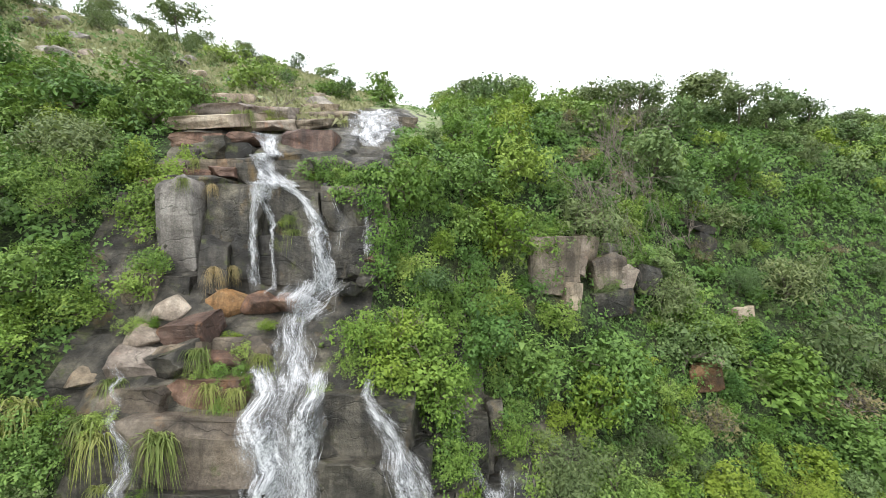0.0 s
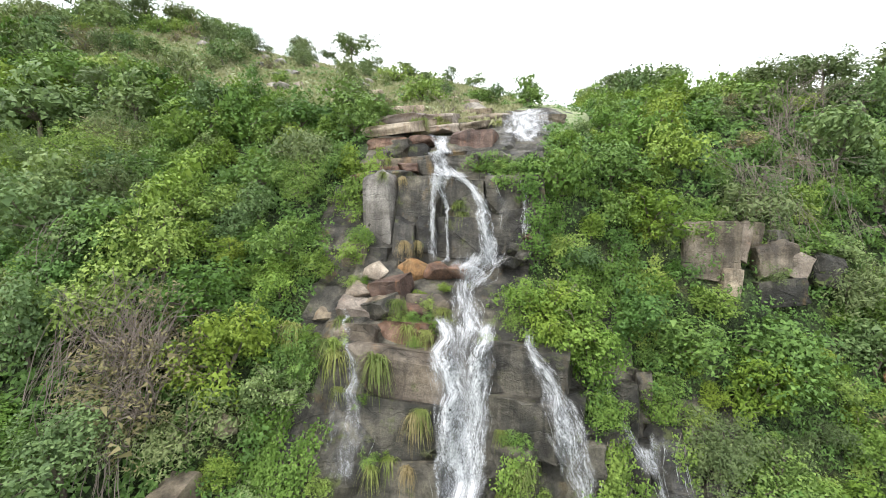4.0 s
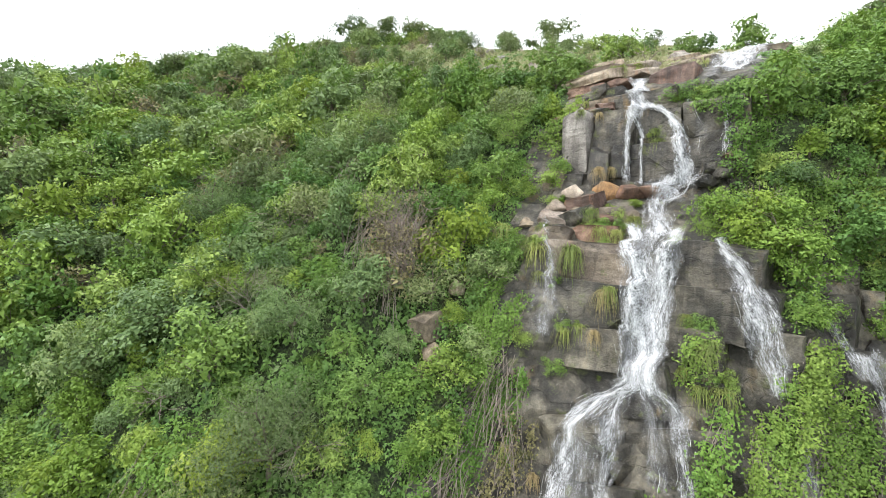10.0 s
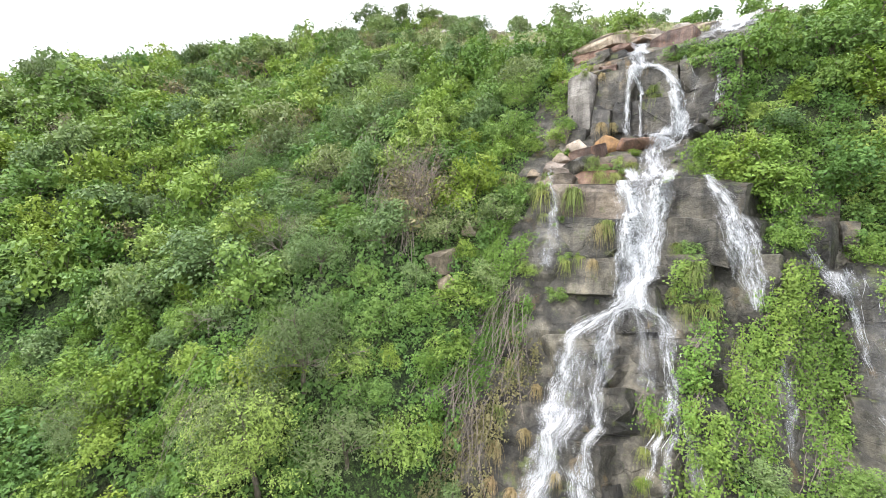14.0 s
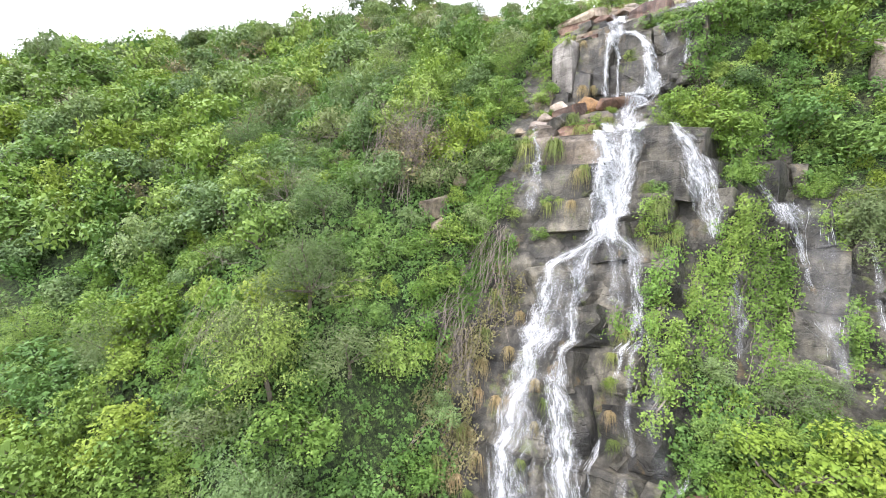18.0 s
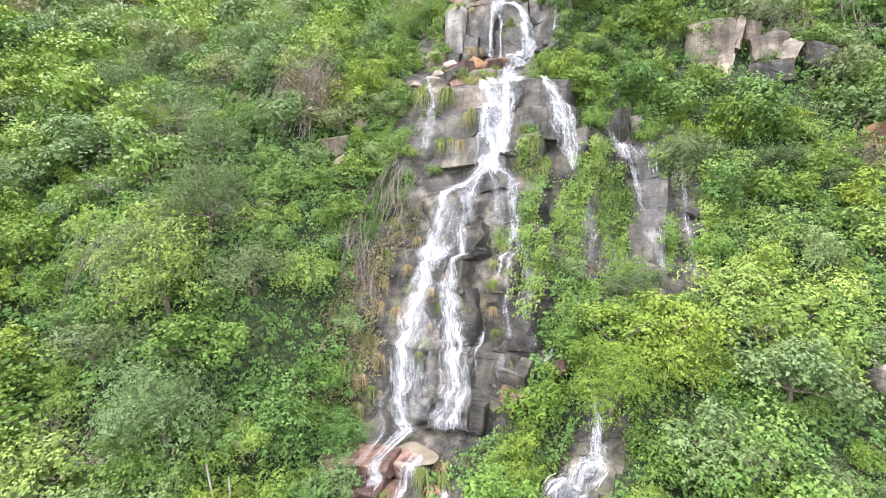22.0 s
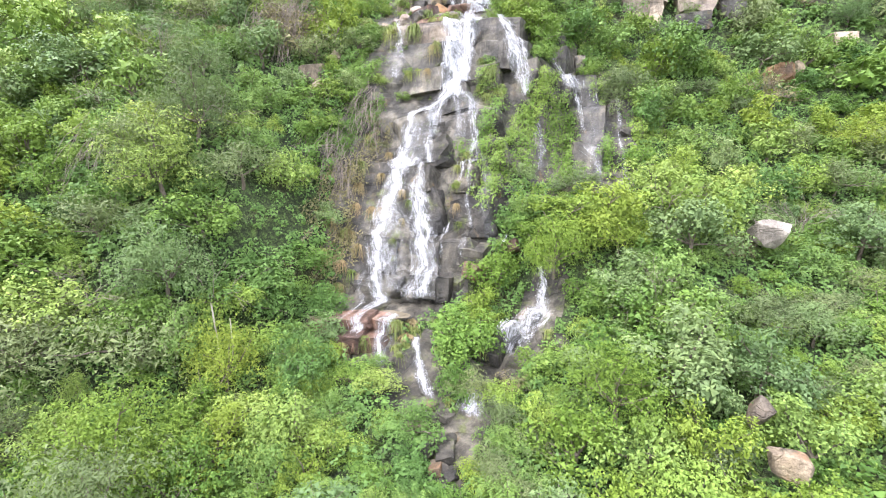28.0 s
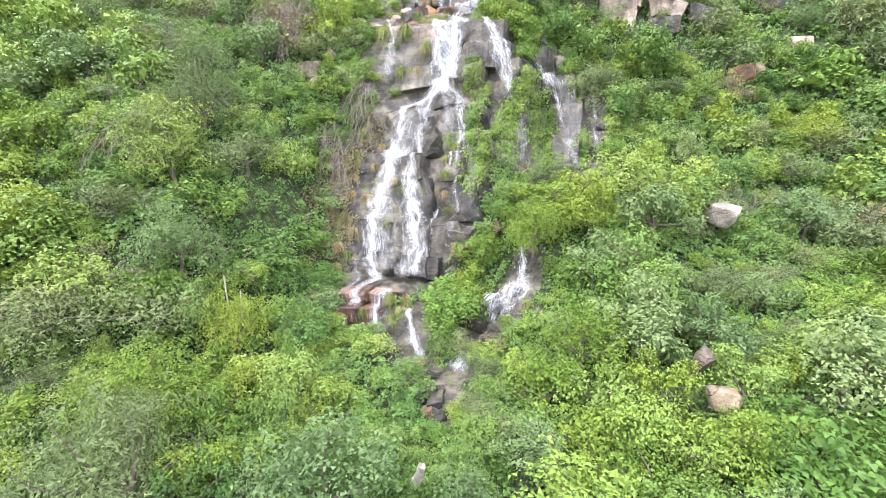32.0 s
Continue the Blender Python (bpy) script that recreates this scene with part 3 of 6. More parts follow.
boulder(W, (-3.2, 17.4, 33.2), (0.9, 1.0, 0.7), (0, -10, 50), 3, "black wet boulder beside the pool")
boulder(R, (-6.6, 22.2, 39.45), (2.9, 2.2, 1.25), (-4, 4, -6), 4, "big red-brown block at the lip of the falls", True)
for i, (x, y, w, d, h) in enumerate([(-11.6, 22.6, 3.4, 2.6, 0.7), (-9.9, 23.4, 2.6, 2.2, 0.6), (-12.2, 24.6, 2.8, 2.4, 0.8), (-10.6, 26.0, 3.0, 2.4, 0.7), (-12.9, 27.2, 2.2, 1.8, 0.9), (-8.0, 26.4, 2.6, 2.4, 0.6), (-7.2, 28.8, 3.0, 2.2, 0.7), (-8.6, 30.6, 2.4, 2.0, 0.7), (-2.6, 28.4, 1.6, 1.8, 0.7)]):
    boulder(C if x < -9 else T, on_slope(x, y, 0.02), (w * 1.25, d * 1.2, h), (12, 0, i * 37 % 30 - 15), i, "broad weathered slab at the top of the falls", True)
# boulders among the leaves on the slopes
for i, (mat, x, y, z, w, h) in enumerate([(T, -13.1, 7.0, 26.0, 1.3, 1.2), (T, -12.4, 6.5, 25.0, 1.3, 1.1), (T, -12.4, 6.0, 24.2, 0.9, 0.6), (T, -12.9, 8.9, 27.6, 1.0, 0.9), (T, -12.3, 11.9, 30.2, 1.0, 0.9), (W, -10.0, 4.4, 19.7, 1.3, 0.8), (W, -10.4, 4.0, 20.4, 1.2, 0.8), (T, -10.6, 3.1, 19.0, 0.9, 0.6), (T, -14.9, 9.2, 28.9, 0.9, 0.9)]):
    boulder(mat, (x, y, z), (w, w, h), (10, i * 13 % 20 - 10, i * 50), i, "tan boulder showing between creepers", i % 2 == 0)
for i, (mat, x, y, z, w, h) in enumerate([(G, 12.2, 30.6, 38.0, 2.9, 2.5), (G, 10.0, 29.6, 37.2, 2.0, 1.4), (G, 25.3, 37.4, 38.0, 4.0, 3.2), (G, 27.0, 36.6, 36.2, 3.0, 2.2), (T, 19.8, 32.9, 34.6, 2.2, 1.0), (C, 19.0, 27.4, 29.2, 1.9, 1.1), (O, 15.0, 23.7, 26.4, 1.7, 1.6), (T, 16.0, 24.6, 27.0, 1.2, 1.4), (G, 12.1, 8.9, 16.1, 1.8, 1.5), (G, 17.5, 13.2, 15.9, 1.5, 0.9), (T, 11.0, -0.9, 10.2, 1.2, 0.9), (T, 10.6, 0.4, 10.9, 0.8, 1.2), (W, 5.8, 15.2, 22.0, 1.6, 1.4)]):
    boulder(mat, (x, y, z), (w, w, h), (6, i * 17 % 24 - 12, i * 41), i, "weathered boulder standing out of the bushes", i in (5, 6))
for i, (mat, x, y, z, w, d, h, turn) in enumerate([
    (T, 5.7, 23.2, 33.0, 3.3, 2.4, 3.3, (-6, 4, 14)), (C, 7.35, 23.3, 33.5, 0.55, 1.6, 2.2, (-4, 10, 10)), (T, 6.7, 22.4, 31.5, 1.0, 1.2, 1.5, (-10, 12, 10)), (T, 8.1, 24.2, 33.9, 1.2, 1.3, 1.5, (0, 8, 30)),
    (T, 9.0, 24.2, 32.6, 2.2, 2.2, 1.7, (-10, -12, 20)), (C, 10.1, 24.1, 32.2, 1.2, 1.4, 1.5, (-8, 24, 12)), (W, 9.2, 23.7, 30.9, 2.8, 1.8, 1.5, (-4, -6, 16)), (W, 11.7, 25.2, 31.9, 2.0, 1.8, 1.9, (-6, 14, 24)), (G, 9.6, 25.0, 33.6, 1.1, 1.1, 1.0, (0, 6, 40)),
    (G, 10.6, 28.2, 37.0, 1.9, 1.4, 0.8, (10, 18, 10)), (W, 17.6, 29.6, 34.9, 2.4, 1.6, 0.6, (8, 16, 10)), (W, 17.9, 29.4, 33.6, 1.5, 1.4, 1.8, (0, 5, 20)), (G, 23.4, 33.6, 36.8, 2.6, 1.8, 1.2, (0, 26, 14)), (C, 24.2, 33.0, 35.5, 1.6, 1.3, 0.9, (0, 30, 6)), (G, 18.8, 27.0, 28.0, 0.9, 0.9, 0.7, (0, 10, 60)),
]):
    boulder(mat, (x, y, z), (w, d, h), turn, i + 2, "jointed slab of an outcrop among the bushes", True)
for i in range(60):
    rnd = random.Random(900 + i)
    x, y = rnd.uniform(-46, -9), rnd.uniform(30, 46)
    w = rnd.uniform(0.6, 2.1)
    boulder(G if i % 3 else C, on_slope(x, y, 0.1), (w * 1.4, w, w * 0.8), (0, rnd.uniform(-15, 15), rnd.uniform(0, 360)), i, "pale grey boulder on the grassy hilltop")
# red rubble at the foot and along the stream
for i in range(30):
    rnd = random.Random(300 + i)
    if i < 14:
        x, y = rnd.uniform(-6.6, -3.7), rnd.uniform(-0.7, 0.55)
    else:
        t = rnd.random()
        x, y = 0.2 + 1.8 * t + rnd.uniform(-0.5, 0.5), -2.0 - 2.2 * t + rnd.uniform(-0.5, 0.5)
    w = rnd.uniform(0.6, 1.5) if i < 14 else rnd.uniform(0.25, 0.75)
    boulder(R if i < 14 else T if rnd.random() < 0.4 else W, on_slope(x, y, -0.12 * w), (w * 1.3, w, w * 0.7), (rnd.uniform(-10, 20), rnd.uniform(-15, 15), rnd.uniform(0, 360)), i, "red-brown broken rock at the foot of the falls", i % 3 > 0)
boulder(R, (-5.2, 0.5, 11.9), (2.2, 1.5, 0.8), (5, -5, 12), 1, "long red rock beside the plunge pool", True)
boulder(R, (-3.9, 1.0, 11.9), (1.4, 1.1, 0.7), (5, 5, -12), 2, "long red rock beside the plunge pool", True)
boulder(W, (-4.3, 3.0, 13.0), (1.1, 0.7, 0.5), (0, -8, 10), 3, "black wet rock in the plunge pool")
boulder(W, (-3.4, 3.1, 12.9), (0.9, 0.7, 0.4), (0, 8, 40), 4, "black wet rock in the plunge pool")
for i, (x, y, w) in enumerate([(1.2, 1.6, 1.0), (0.6, 0.4, 1.1), (3.6, 3.4, 1.0), (2.2, 4.2, 1.2), (1.4, 2.8, 1.2), (0.4, -1.0, 0.8), (2.6, 0.4, 0.9), (3.8, 5.4, 1.1)]):
    boulder(W, on_slope(x, y, -0.1), (w * 1.3, w, w * 0.8), (10, i * 9, i * 60), i, "dark wet rock beside the side stream", i % 2 == 0)
for i, (x, y, z, w) in enumerate([(-1.0, 5.6, 14.8, 1.5), (-0.6, 4.8, 14.0, 1.2), (-1.6, 5.4, 14.4, 1.0), (0.8, 6.2, 15.2, 0.9), (-2.0, 6.2, 15.6, 0.9)]):
    boulder(R if i % 2 else W, (x, y, z), (w, w, w * 0.7), (10, i * 9, i * 60), i, "dark red-brown rock beside the falls", True)


# ---- the surface of rock and soil, for laying water and creepers on ----
def surface_tree():
    verts, tris = [], []
    for ob in [ground] + [o for o in scene.objects if o.name.startswith(("rock_block", "boulder"))]:
        base = len(verts)
        m = ob.matrix_world if ob.parent is None else ob.matrix_basis
        verts.extend([m @ v.co for v in ob.data.vertices])
        tris.extend([[base + k for k in p.vertices] for p in ob.data.polygons])
    return BVHTree.FromPolygons(verts, tris)


SURFACE = surface_tree()


def rock_y(x, y, z):
    """Where the rock begins, going into the hill at that height."""
    p, *_ = SURFACE.ray_cast(Vector((x, y - 4.0, z)), Vector((0, 1, 0)), 9.0)
    return p.y if p else y


def rock_z(x, y):
    p, *_ = SURFACE.ray_cast(Vector((x, y, ground_z(x, y) + 6.0)), Vector((0, 0, -1)), 12.0)
    return p.z if p else ground_z(x, y)


# ---- falling water ----
def smooth_path(path, step=0.14):
    pts = np.array(path, float)
    seg = np.linalg.norm(np.diff(pts[:, :3], axis=0), axis=1)
    s = np.concatenate([[0], np.cumsum(seg)])
    t = np.arange(0, s[-1], step)
    out = np.stack([np.interp(t, s, pts[:, k]) for k in range(4)], 1)
    ker = np.array([1, 2, 3, 4, 3, 2, 1]) / 16
    for k in range(4):
        pad = np.concatenate([[out[0, k]] * 3, out[:, k], [out[-1, k]] * 3])
        out[:, k] = np.convolve(pad, ker, "valid")
    return out, t


def water_mesh(name, grid, arc, widths, edge, seed, mat):
    n, m, _ = grid.shape
    a = (np.arange(n - 1)[:, None] * m + np.arange(m - 1)[None, :]).ravel()
    faces = np.stack([a, a + 1, a + m + 1, a + m], 1)
    me = raw_mesh(name, grid.reshape(-1, 3), faces, True)
    me.materials.append(mat)
    at = me.attributes.new("edge", "FLOAT_VECTOR", "POINT")
    at.data.foreach_set("vector", np.repeat(edge.ravel().astype(np.float32) - 0.5, 3))
    u = np.linspace(-0.5, 0.5, m)[None, :] * widths[:, None] + 3.0 * seed
    uvs = np.stack([u, np.repeat(arc[:, None], m, 1)], 2).reshape(-1, 2).astype(np.float32)
    uv = me.uv_layers.new(name="UVMap")
    uv.data.foreach_set("uv", uvs[faces.ravel()].ravel())
    return me


def water_sheet(path, mat, seed, parent, lying=False, lift=0.07, ragged=0.1, columns=18, strands=60):
    """Falling water that hugs the rock: rows of (x, z, width) from top to foot; lying: rows of (x, y, width)."""
    if lying:
        full = [(x, y, ground_z(x, y), w) for x, y, w in path]
    else:
        full = [(x, cliff_y(x, z), z, w) for x, z, w in path]
    c, arc = smooth_path(full)
    u = np.linspace(-0.5, 0.5, columns)
    grid, edge = np.zeros((len(c), columns, 3)), np.zeros((len(c), columns))
    for i, (x, y, z, w) in enumerate(c):
        ends = min(1.0, 0.34 * i, 0.3 * (len(c) - 1 - i)) if not lying else min(1.0, 0.4 + 0.2 * min(i, len(c) - 1 - i))
        for j, k in enumerate(u):
            wide = w * (1 + 0.35 * noise.noise(Vector((arc[i] * 0.9, seed * 2.3, 5.0))))
            px = x + k * wide + ragged * noise.noise(Vector(((x + k * w) * 1.5, arc[i] * 1.3, seed)))
            if lying:
                grid[i, j] = (px, y, rock_z(px, y) + lift)
            else:
                q = rock_y(px, y, z) - lift - 0.05 * (1 + noise.noise(Vector((k * 7, arc[i], seed))))
                if i:
                    q = min(q, grid[i - 1, j, 1] + 0.03)
                grid[i, j] = (px, q, z)
            edge[i, j] = (1 - abs(2 * k)) ** 0.6 * ends
    axis = 2 if lying else 1
    front = grid[:, :, axis].copy()
    for di in (-2, -1, 0, 1, 2):
        for dj in (-1, 0, 1):
            moved = np.roll(np.roll(grid[:, :, axis], di, 0), dj, 1)
            if di:
                moved[(slice(0, di) if di > 0 else slice(di, None))] = grid[(slice(0, di) if di > 0 else slice(di, None))][:, :, axis]
            if dj:
                moved[:, (slice(0, dj) if dj > 0 else slice(dj, None))] = grid[:, (slice(0, dj) if dj > 0 else slice(dj, None)), axis]
            front = np.maximum(front, moved) if lying else np.minimum(front, moved)
    grid[:, :, axis] = front
    for _ in range(2):
        grid[:, 1:-1, axis] = 0.25 * grid[:, :-2, axis] + 0.5 * grid[:, 1:-1, axis] + 0.25 * grid[:, 2:, axis]
    sheet = new("water_sheet", water_mesh("water_sheet", grid, arc, c[:, 3], edge, seed, mat))
    sheet.parent = parent
    rnd = random.Random(seed)
    verts, faces = [], []
    for _ in range(int(strands * arc[-1] / 3)):
        j = min(columns - 1, max(0, int(rnd.gauss(0.5, 0.26) * columns)))
        i0 = rnd.randrange(0, max(1, len(c) - 4))
        ln = rnd.randrange(3, 10)
        off, wd = rnd.uniform(0.01, 0.14), rnd.uniform(0.004, 0.012)
        dx = rnd.uniform(-0.08, 0.08)
        rows = grid[i0:i0 + ln, j]
        for q, p in enumerate(rows):
            wob = 0.012 * noise.noise(Vector((q * 0.5, j * 3.0, seed + off * 50)))
            ww = wd * math.sin(math.pi * (q + 0.5) / len(rows))
            o = (0, 0, off) if lying else (0, -off, 0)
            verts += [(p[0] + dx + wob - ww, p[1] + o[1], p[2] + o[2]), (p[0] + dx + wob + ww, p[1] + o[1] - 0.02, p[2] + o[2])]
            if q:
                b = len(verts) - 4
                faces.append((b, b + 1, b + 3, b + 2))
    if faces:
        me = raw_mesh("spray", verts, faces, True)
        me.materials.append(FOAM)
        ob = new("spray_strands", me)
        ob.parent = parent


falls = tagged(new("waterfall"), "white waterfall dropping in steps over dark wet rock", "waterfall", kind="structure")
seeds = itertools.count(1)


def fall(mat, *rows):
    """Water that falls down the rock: (x, height, width) from top to foot."""
    (xa, za, wa), (xb, zb, _), (xc, zc, _), (xd, zd, wd) = rows[0], rows[1], rows[-2], rows[-1]
    up, down = 0.4 / math.hypot(xa - xb, za - zb), 0.45 / math.hypot(xd - xc, zd - zc)
    rows = [(xa + (xa - xb) * up, za + (za - zb) * up, wa), *rows, (xd + (xd - xc) * down, zd + (zd - zc) * down, wd)]
    rows = [(x, z, w * (0.95 if mat is WATER_DENSE else 1.08)) for x, z, w in rows]
    water_sheet(rows, mat, next(seeds), falls, strands=20 if mat in (WATER_DENSE, WATER_FAN) else 12 if mat is WATER_BROKEN else 4)


def stream(mat, *rows):
    """Water that runs over a shelf: (x, y, width)."""
    water_sheet(rows, mat, next(seeds), falls, True, strands=14)


fall(WATER_DENSE, (-8.51, 39.71, 0.91), (-8.03, 38.75, 0.97), (-7.86, 38.04, 1.11), (-7.56, 37.51, 1.59), (-7.12, 37.18, 1.51))
fall(WATER_DENSE, (-7.28, 37.51, 1.4), (-6.43, 37.02, 0.9), (-5.75, 36.51, 0.72), (-5.33, 35.8, 0.7), (-5.15, 34.94, 0.68), (-4.94, 34.11, 0.8), (-4.84, 33.24, 1.3), (-4.85, 32.9, 1.6))
fall(WATER_FAN, (-7.41, 37.4, 1.42), (-7.48, 36.96, 0.98), (-7.52, 36.61, 0.63))
fall(WATER_FAN, (-7.68, 36.86, 0.49), (-7.64, 35.94, 0.29), (-7.66, 34.77, 0.35), (-7.6, 33.2, 0.42))
fall(WATER_FAN, (-7.43, 36.61, 0.34), (-7.09, 35.84, 0.22), (-6.97, 34.99, 0.21), (-6.91, 33.83, 0.21), (-6.91, 33.09, 0.23))
fall(WATER_MIST, (-5.17, 37.71, 0.15), (-4.77, 36.78, 0.25), (-4.42, 36.16, 0.29), (-4.19, 35.43, 0.58), (-4.35, 34.46, 0.49))
fall(WATER_BROKEN, (-3.37, 36.69, 0.2), (-3.26, 36.03, 0.44), (-3.12, 35.36, 0.59), (-3.17, 34.3, 0.64))
fall(WATER_FAN, (-5.2, 33.1, 1.9), (-5.35, 32.79, 2.14), (-5.63, 32.27, 1.61), (-5.77, 31.83, 1.1), (-5.4, 31.3, 1.58), (-5.19, 30.78, 1.42), (-5.08, 30.47, 1.75))
fall(WATER_DENSE, (-6.17, 30.63, 0.72), (-5.47, 29.62, 1.09), (-5.07, 28.14, 1.06), (-4.87, 26.73, 1.34), (-4.61, 25.51, 1.46), (-4.56, 24.51, 1.66))
fall(WATER_DENSE, (-4.26, 30.33, 0.68), (-4.27, 29.39, 1.11), (-4.38, 28.01, 1.14), (-4.36, 26.63, 1.11), (-4.35, 25.4, 1.15), (-4.2, 24.48, 1.39))
fall(WATER_BROKEN, (-5.12, 30.33, 1.7), (-4.76, 28.93, 1.5), (-4.67, 27.36, 1.4), (-4.44, 25.65, 1.5), (-4.39, 24.65, 1.8))
fall(WATER_FAN, (-4.59, 24.67, 1.52), (-5.19, 24.13, 1.26), (-5.99, 23.58, 1.27), (-6.45, 22.93, 0.9), (-6.54, 21.88, 0.98), (-6.65, 20.65, 1.08), (-6.37, 19.76, 0.94), (-6.2, 19.1, 0.82), (-6.15, 18.22, 1.12), (-6.22, 17.63, 1.11))
fall(WATER_THIN, (-6.19, 23.16, 1.51), (-5.93, 22.39, 1.94), (-5.9, 21.23, 2.17), (-5.73, 20.25, 2.11), (-5.59, 19.38, 1.82))
fall(WATER_BROKEN, (-5.11, 23.97, 1), (-5.25, 23.27, 0.98), (-5.03, 22.52, 0.85), (-4.95, 21.49, 0.93), (-4.73, 20.46, 0.91), (-4.57, 19.55, 0.8), (-4.51, 18.65, 1.07))
fall(WATER_BROKEN, (-4.1, 24.56, 1.49), (-3.35, 24.17, 1.06), (-2.92, 23.53, 0.79), (-2.75, 22.49, 0.78), (-2.52, 21.6, 0.66), (-2.3, 20.89, 0.86))
fall(WATER_THIN, (-4.28, 24.19, 1.49), (-3.83, 23.45, 1.19), (-3.58, 22.4, 1.16), (-3.26, 21.48, 0.9))
fall(WATER_BROKEN, (-2.41, 21, 0.65), (-2.46, 20.52, 0.38), (-2.52, 19.75, 0.42), (-2.48, 18.88, 0.37))
fall(WATER_VEIL, (-2.22, 20.97, 0.56), (-1.9, 20.52, 0.51), (-1.58, 19.94, 0.45), (-1.33, 18.71, 0.48))
fall(WATER_FAN, (-6.29, 20.1, 1.54), (-6.04, 18.98, 1.49), (-6.03, 18.23, 1.63), (-6.29, 17.38, 1.15), (-6.02, 16.2, 1.16), (-5.66, 15.09, 1.17), (-5.47, 13.95, 1.04), (-5, 13.04, 0.86), (-4.53, 12.4, 0.64), (-4.47, 12.1, 0.72))
fall(WATER_THIN, (-6.11, 17.9, 1.45), (-5.45, 16.46, 1.77), (-4.92, 15.14, 1.84), (-4.51, 13.81, 1.69), (-4.32, 13.24, 1.52))
fall(WATER_FAN, (-4.72, 18.51, 1.44), (-4.17, 17.73, 1.13), (-4.01, 16.43, 1.33), (-3.59, 15.36, 1.43), (-3.08, 14.05, 1.54), (-3.06, 13.05, 1.53))
fall(WATER_BROKEN, (-4.55, 20.86, 0.31), (-4.61, 20.13, 0.42), (-4.5, 19.16, 0.53), (-4.69, 18.51, 1.03))
fall(WATER_BROKEN, (-2.75, 16.24, 0.16), (-2.71, 15.61, 0.21), (-2.64, 14.96, 0.21))
fall(WATER_THIN, (-2.15, 20.59, 0.47), (-2.06, 19.37, 0.46), (-1.87, 17.8, 0.42), (-1.5, 16.42, 0.37), (-1.48, 14.95, 0.52))
fall(WATER_MIST, (-1.73, 20.45, 0.65), (-1.13, 18.55, 0.79), (-0.68, 17.08, 0.6), (-0.43, 15.73, 0.52))
fall(WATER_BROKEN, (-10.3, 31.07, 0.32), (-9.34, 29.92, 0.45), (-9.17, 29.25, 0.95), (-8.91, 28.37, 0.99))
fall(WATER_THIN, (-9.05, 28.37, 1.28), (-8.78, 27.59, 1.59), (-8.65, 26.77, 1.56), (-8.5, 26.03, 1.37))
fall(WATER_FAN, (-2.62, 30.25, 0.31), (-1.98, 29.35, 0.88), (-1.34, 28.13, 1.22), (-0.96, 27.2, 1.22), (-0.72, 26.28, 1.12), (-0.5, 25.41, 0.96), (-0.29, 24.65, 0.77))
fall(WATER_THIN, (-1.68, 27.18, 0.24), (-1.34, 26.6, 0.47), (-0.83, 25.83, 0.56))
fall(WATER_BROKEN, (0.46, 27.81, 0.29), (0.87, 27.02, 0.39), (1.3, 26.26, 0.56), (1.72, 25.79, 0.79), (2.04, 25.2, 1.4))
fall(WATER_BROKEN, (1.94, 25.87, 1.36), (2.39, 24.71, 0.54), (2.67, 23.51, 0.46), (2.96, 22.35, 0.32))
fall(WATER_MIST, (3.07, 25.58, 1.7), (3.37, 23.83, 1.97), (3.68, 21.87, 1.9), (3.94, 20.05, 1.53), (4.22, 18.76, 0.86))
fall(WATER_THIN, (0.46, 22.99, 0.5), (0.78, 21.27, 0.62), (1.09, 19.67, 0.48))
fall(WATER_THIN, (4.79, 24.23, 0.2), (5.08, 23.14, 0.39), (5.2, 21.56, 0.56), (5.5, 20.37, 0.73), (5.72, 19.03, 0.57))
fall(WATER_THIN, (3.5, 20.92, 1.9), (3.95, 20.33, 0.93), (4.24, 19.24, 0.59))
fall(WATER_THIN, (-6.16, 13.88, 0.37), (-6.01, 13.09, 0.51), (-5.4, 12.4, 0.39))
stream(WATER_DENSE, (-4.76, 30.38, 2.6), (-4.23, 27.41, 3.0), (-4.06, 25.36, 3.3), (-4.05, 23.7, 2.7), (-3.73, 22.1, 1.5))
stream(WATER_BROKEN, (-8.82, 27.97, 1.82), (-6.9, 29.09, 3.02), (-5.27, 28.45, 2.58))
stream(WATER_BROKEN, (-8.18, 25.49, 0.4), (-7.95, 24.93, 0.52))
stream(WATER_FAN, (-4.9, 17.1, 1.8), (-5.3, 16.8, 2.5), (-5.6, 16.4, 2.2), (-5.7, 15.9, 1.5))
stream(WATER_FAN, (-3.36, 1.67, 0.7), (-3.38, 0.62, 0.78), (-3.08, -0.42, 0.74), (-2.63, -1.27, 0.61))
stream(WATER_FAN, (-2.14, 1.16, 0.39), (-1.54, 0.08, 0.47), (-0.97, -0.63, 0.75), (-0.32, -1.31, 0.82), (0.37, -1.91, 0.46))
stream(WATER_FAN, (1.36, -0.36, 0.63), (1.69, -1.38, 1.23), (1.61, -2.1, 0.97))
stream(WATER_FAN, (2.22, 6.13, 0.49), (2.61, 5.38, 0.36), (2.88, 4.16, 1.14), (2.32, 3.5, 1.35), (1.77, 2.7, 1.21), (1.54, 2.03, 0.64))
stream(WATER_FAN, (0.2, 7.23, 0.17), (0.25, 6.58, 0.19), (-0.11, 6.05, 0.19))


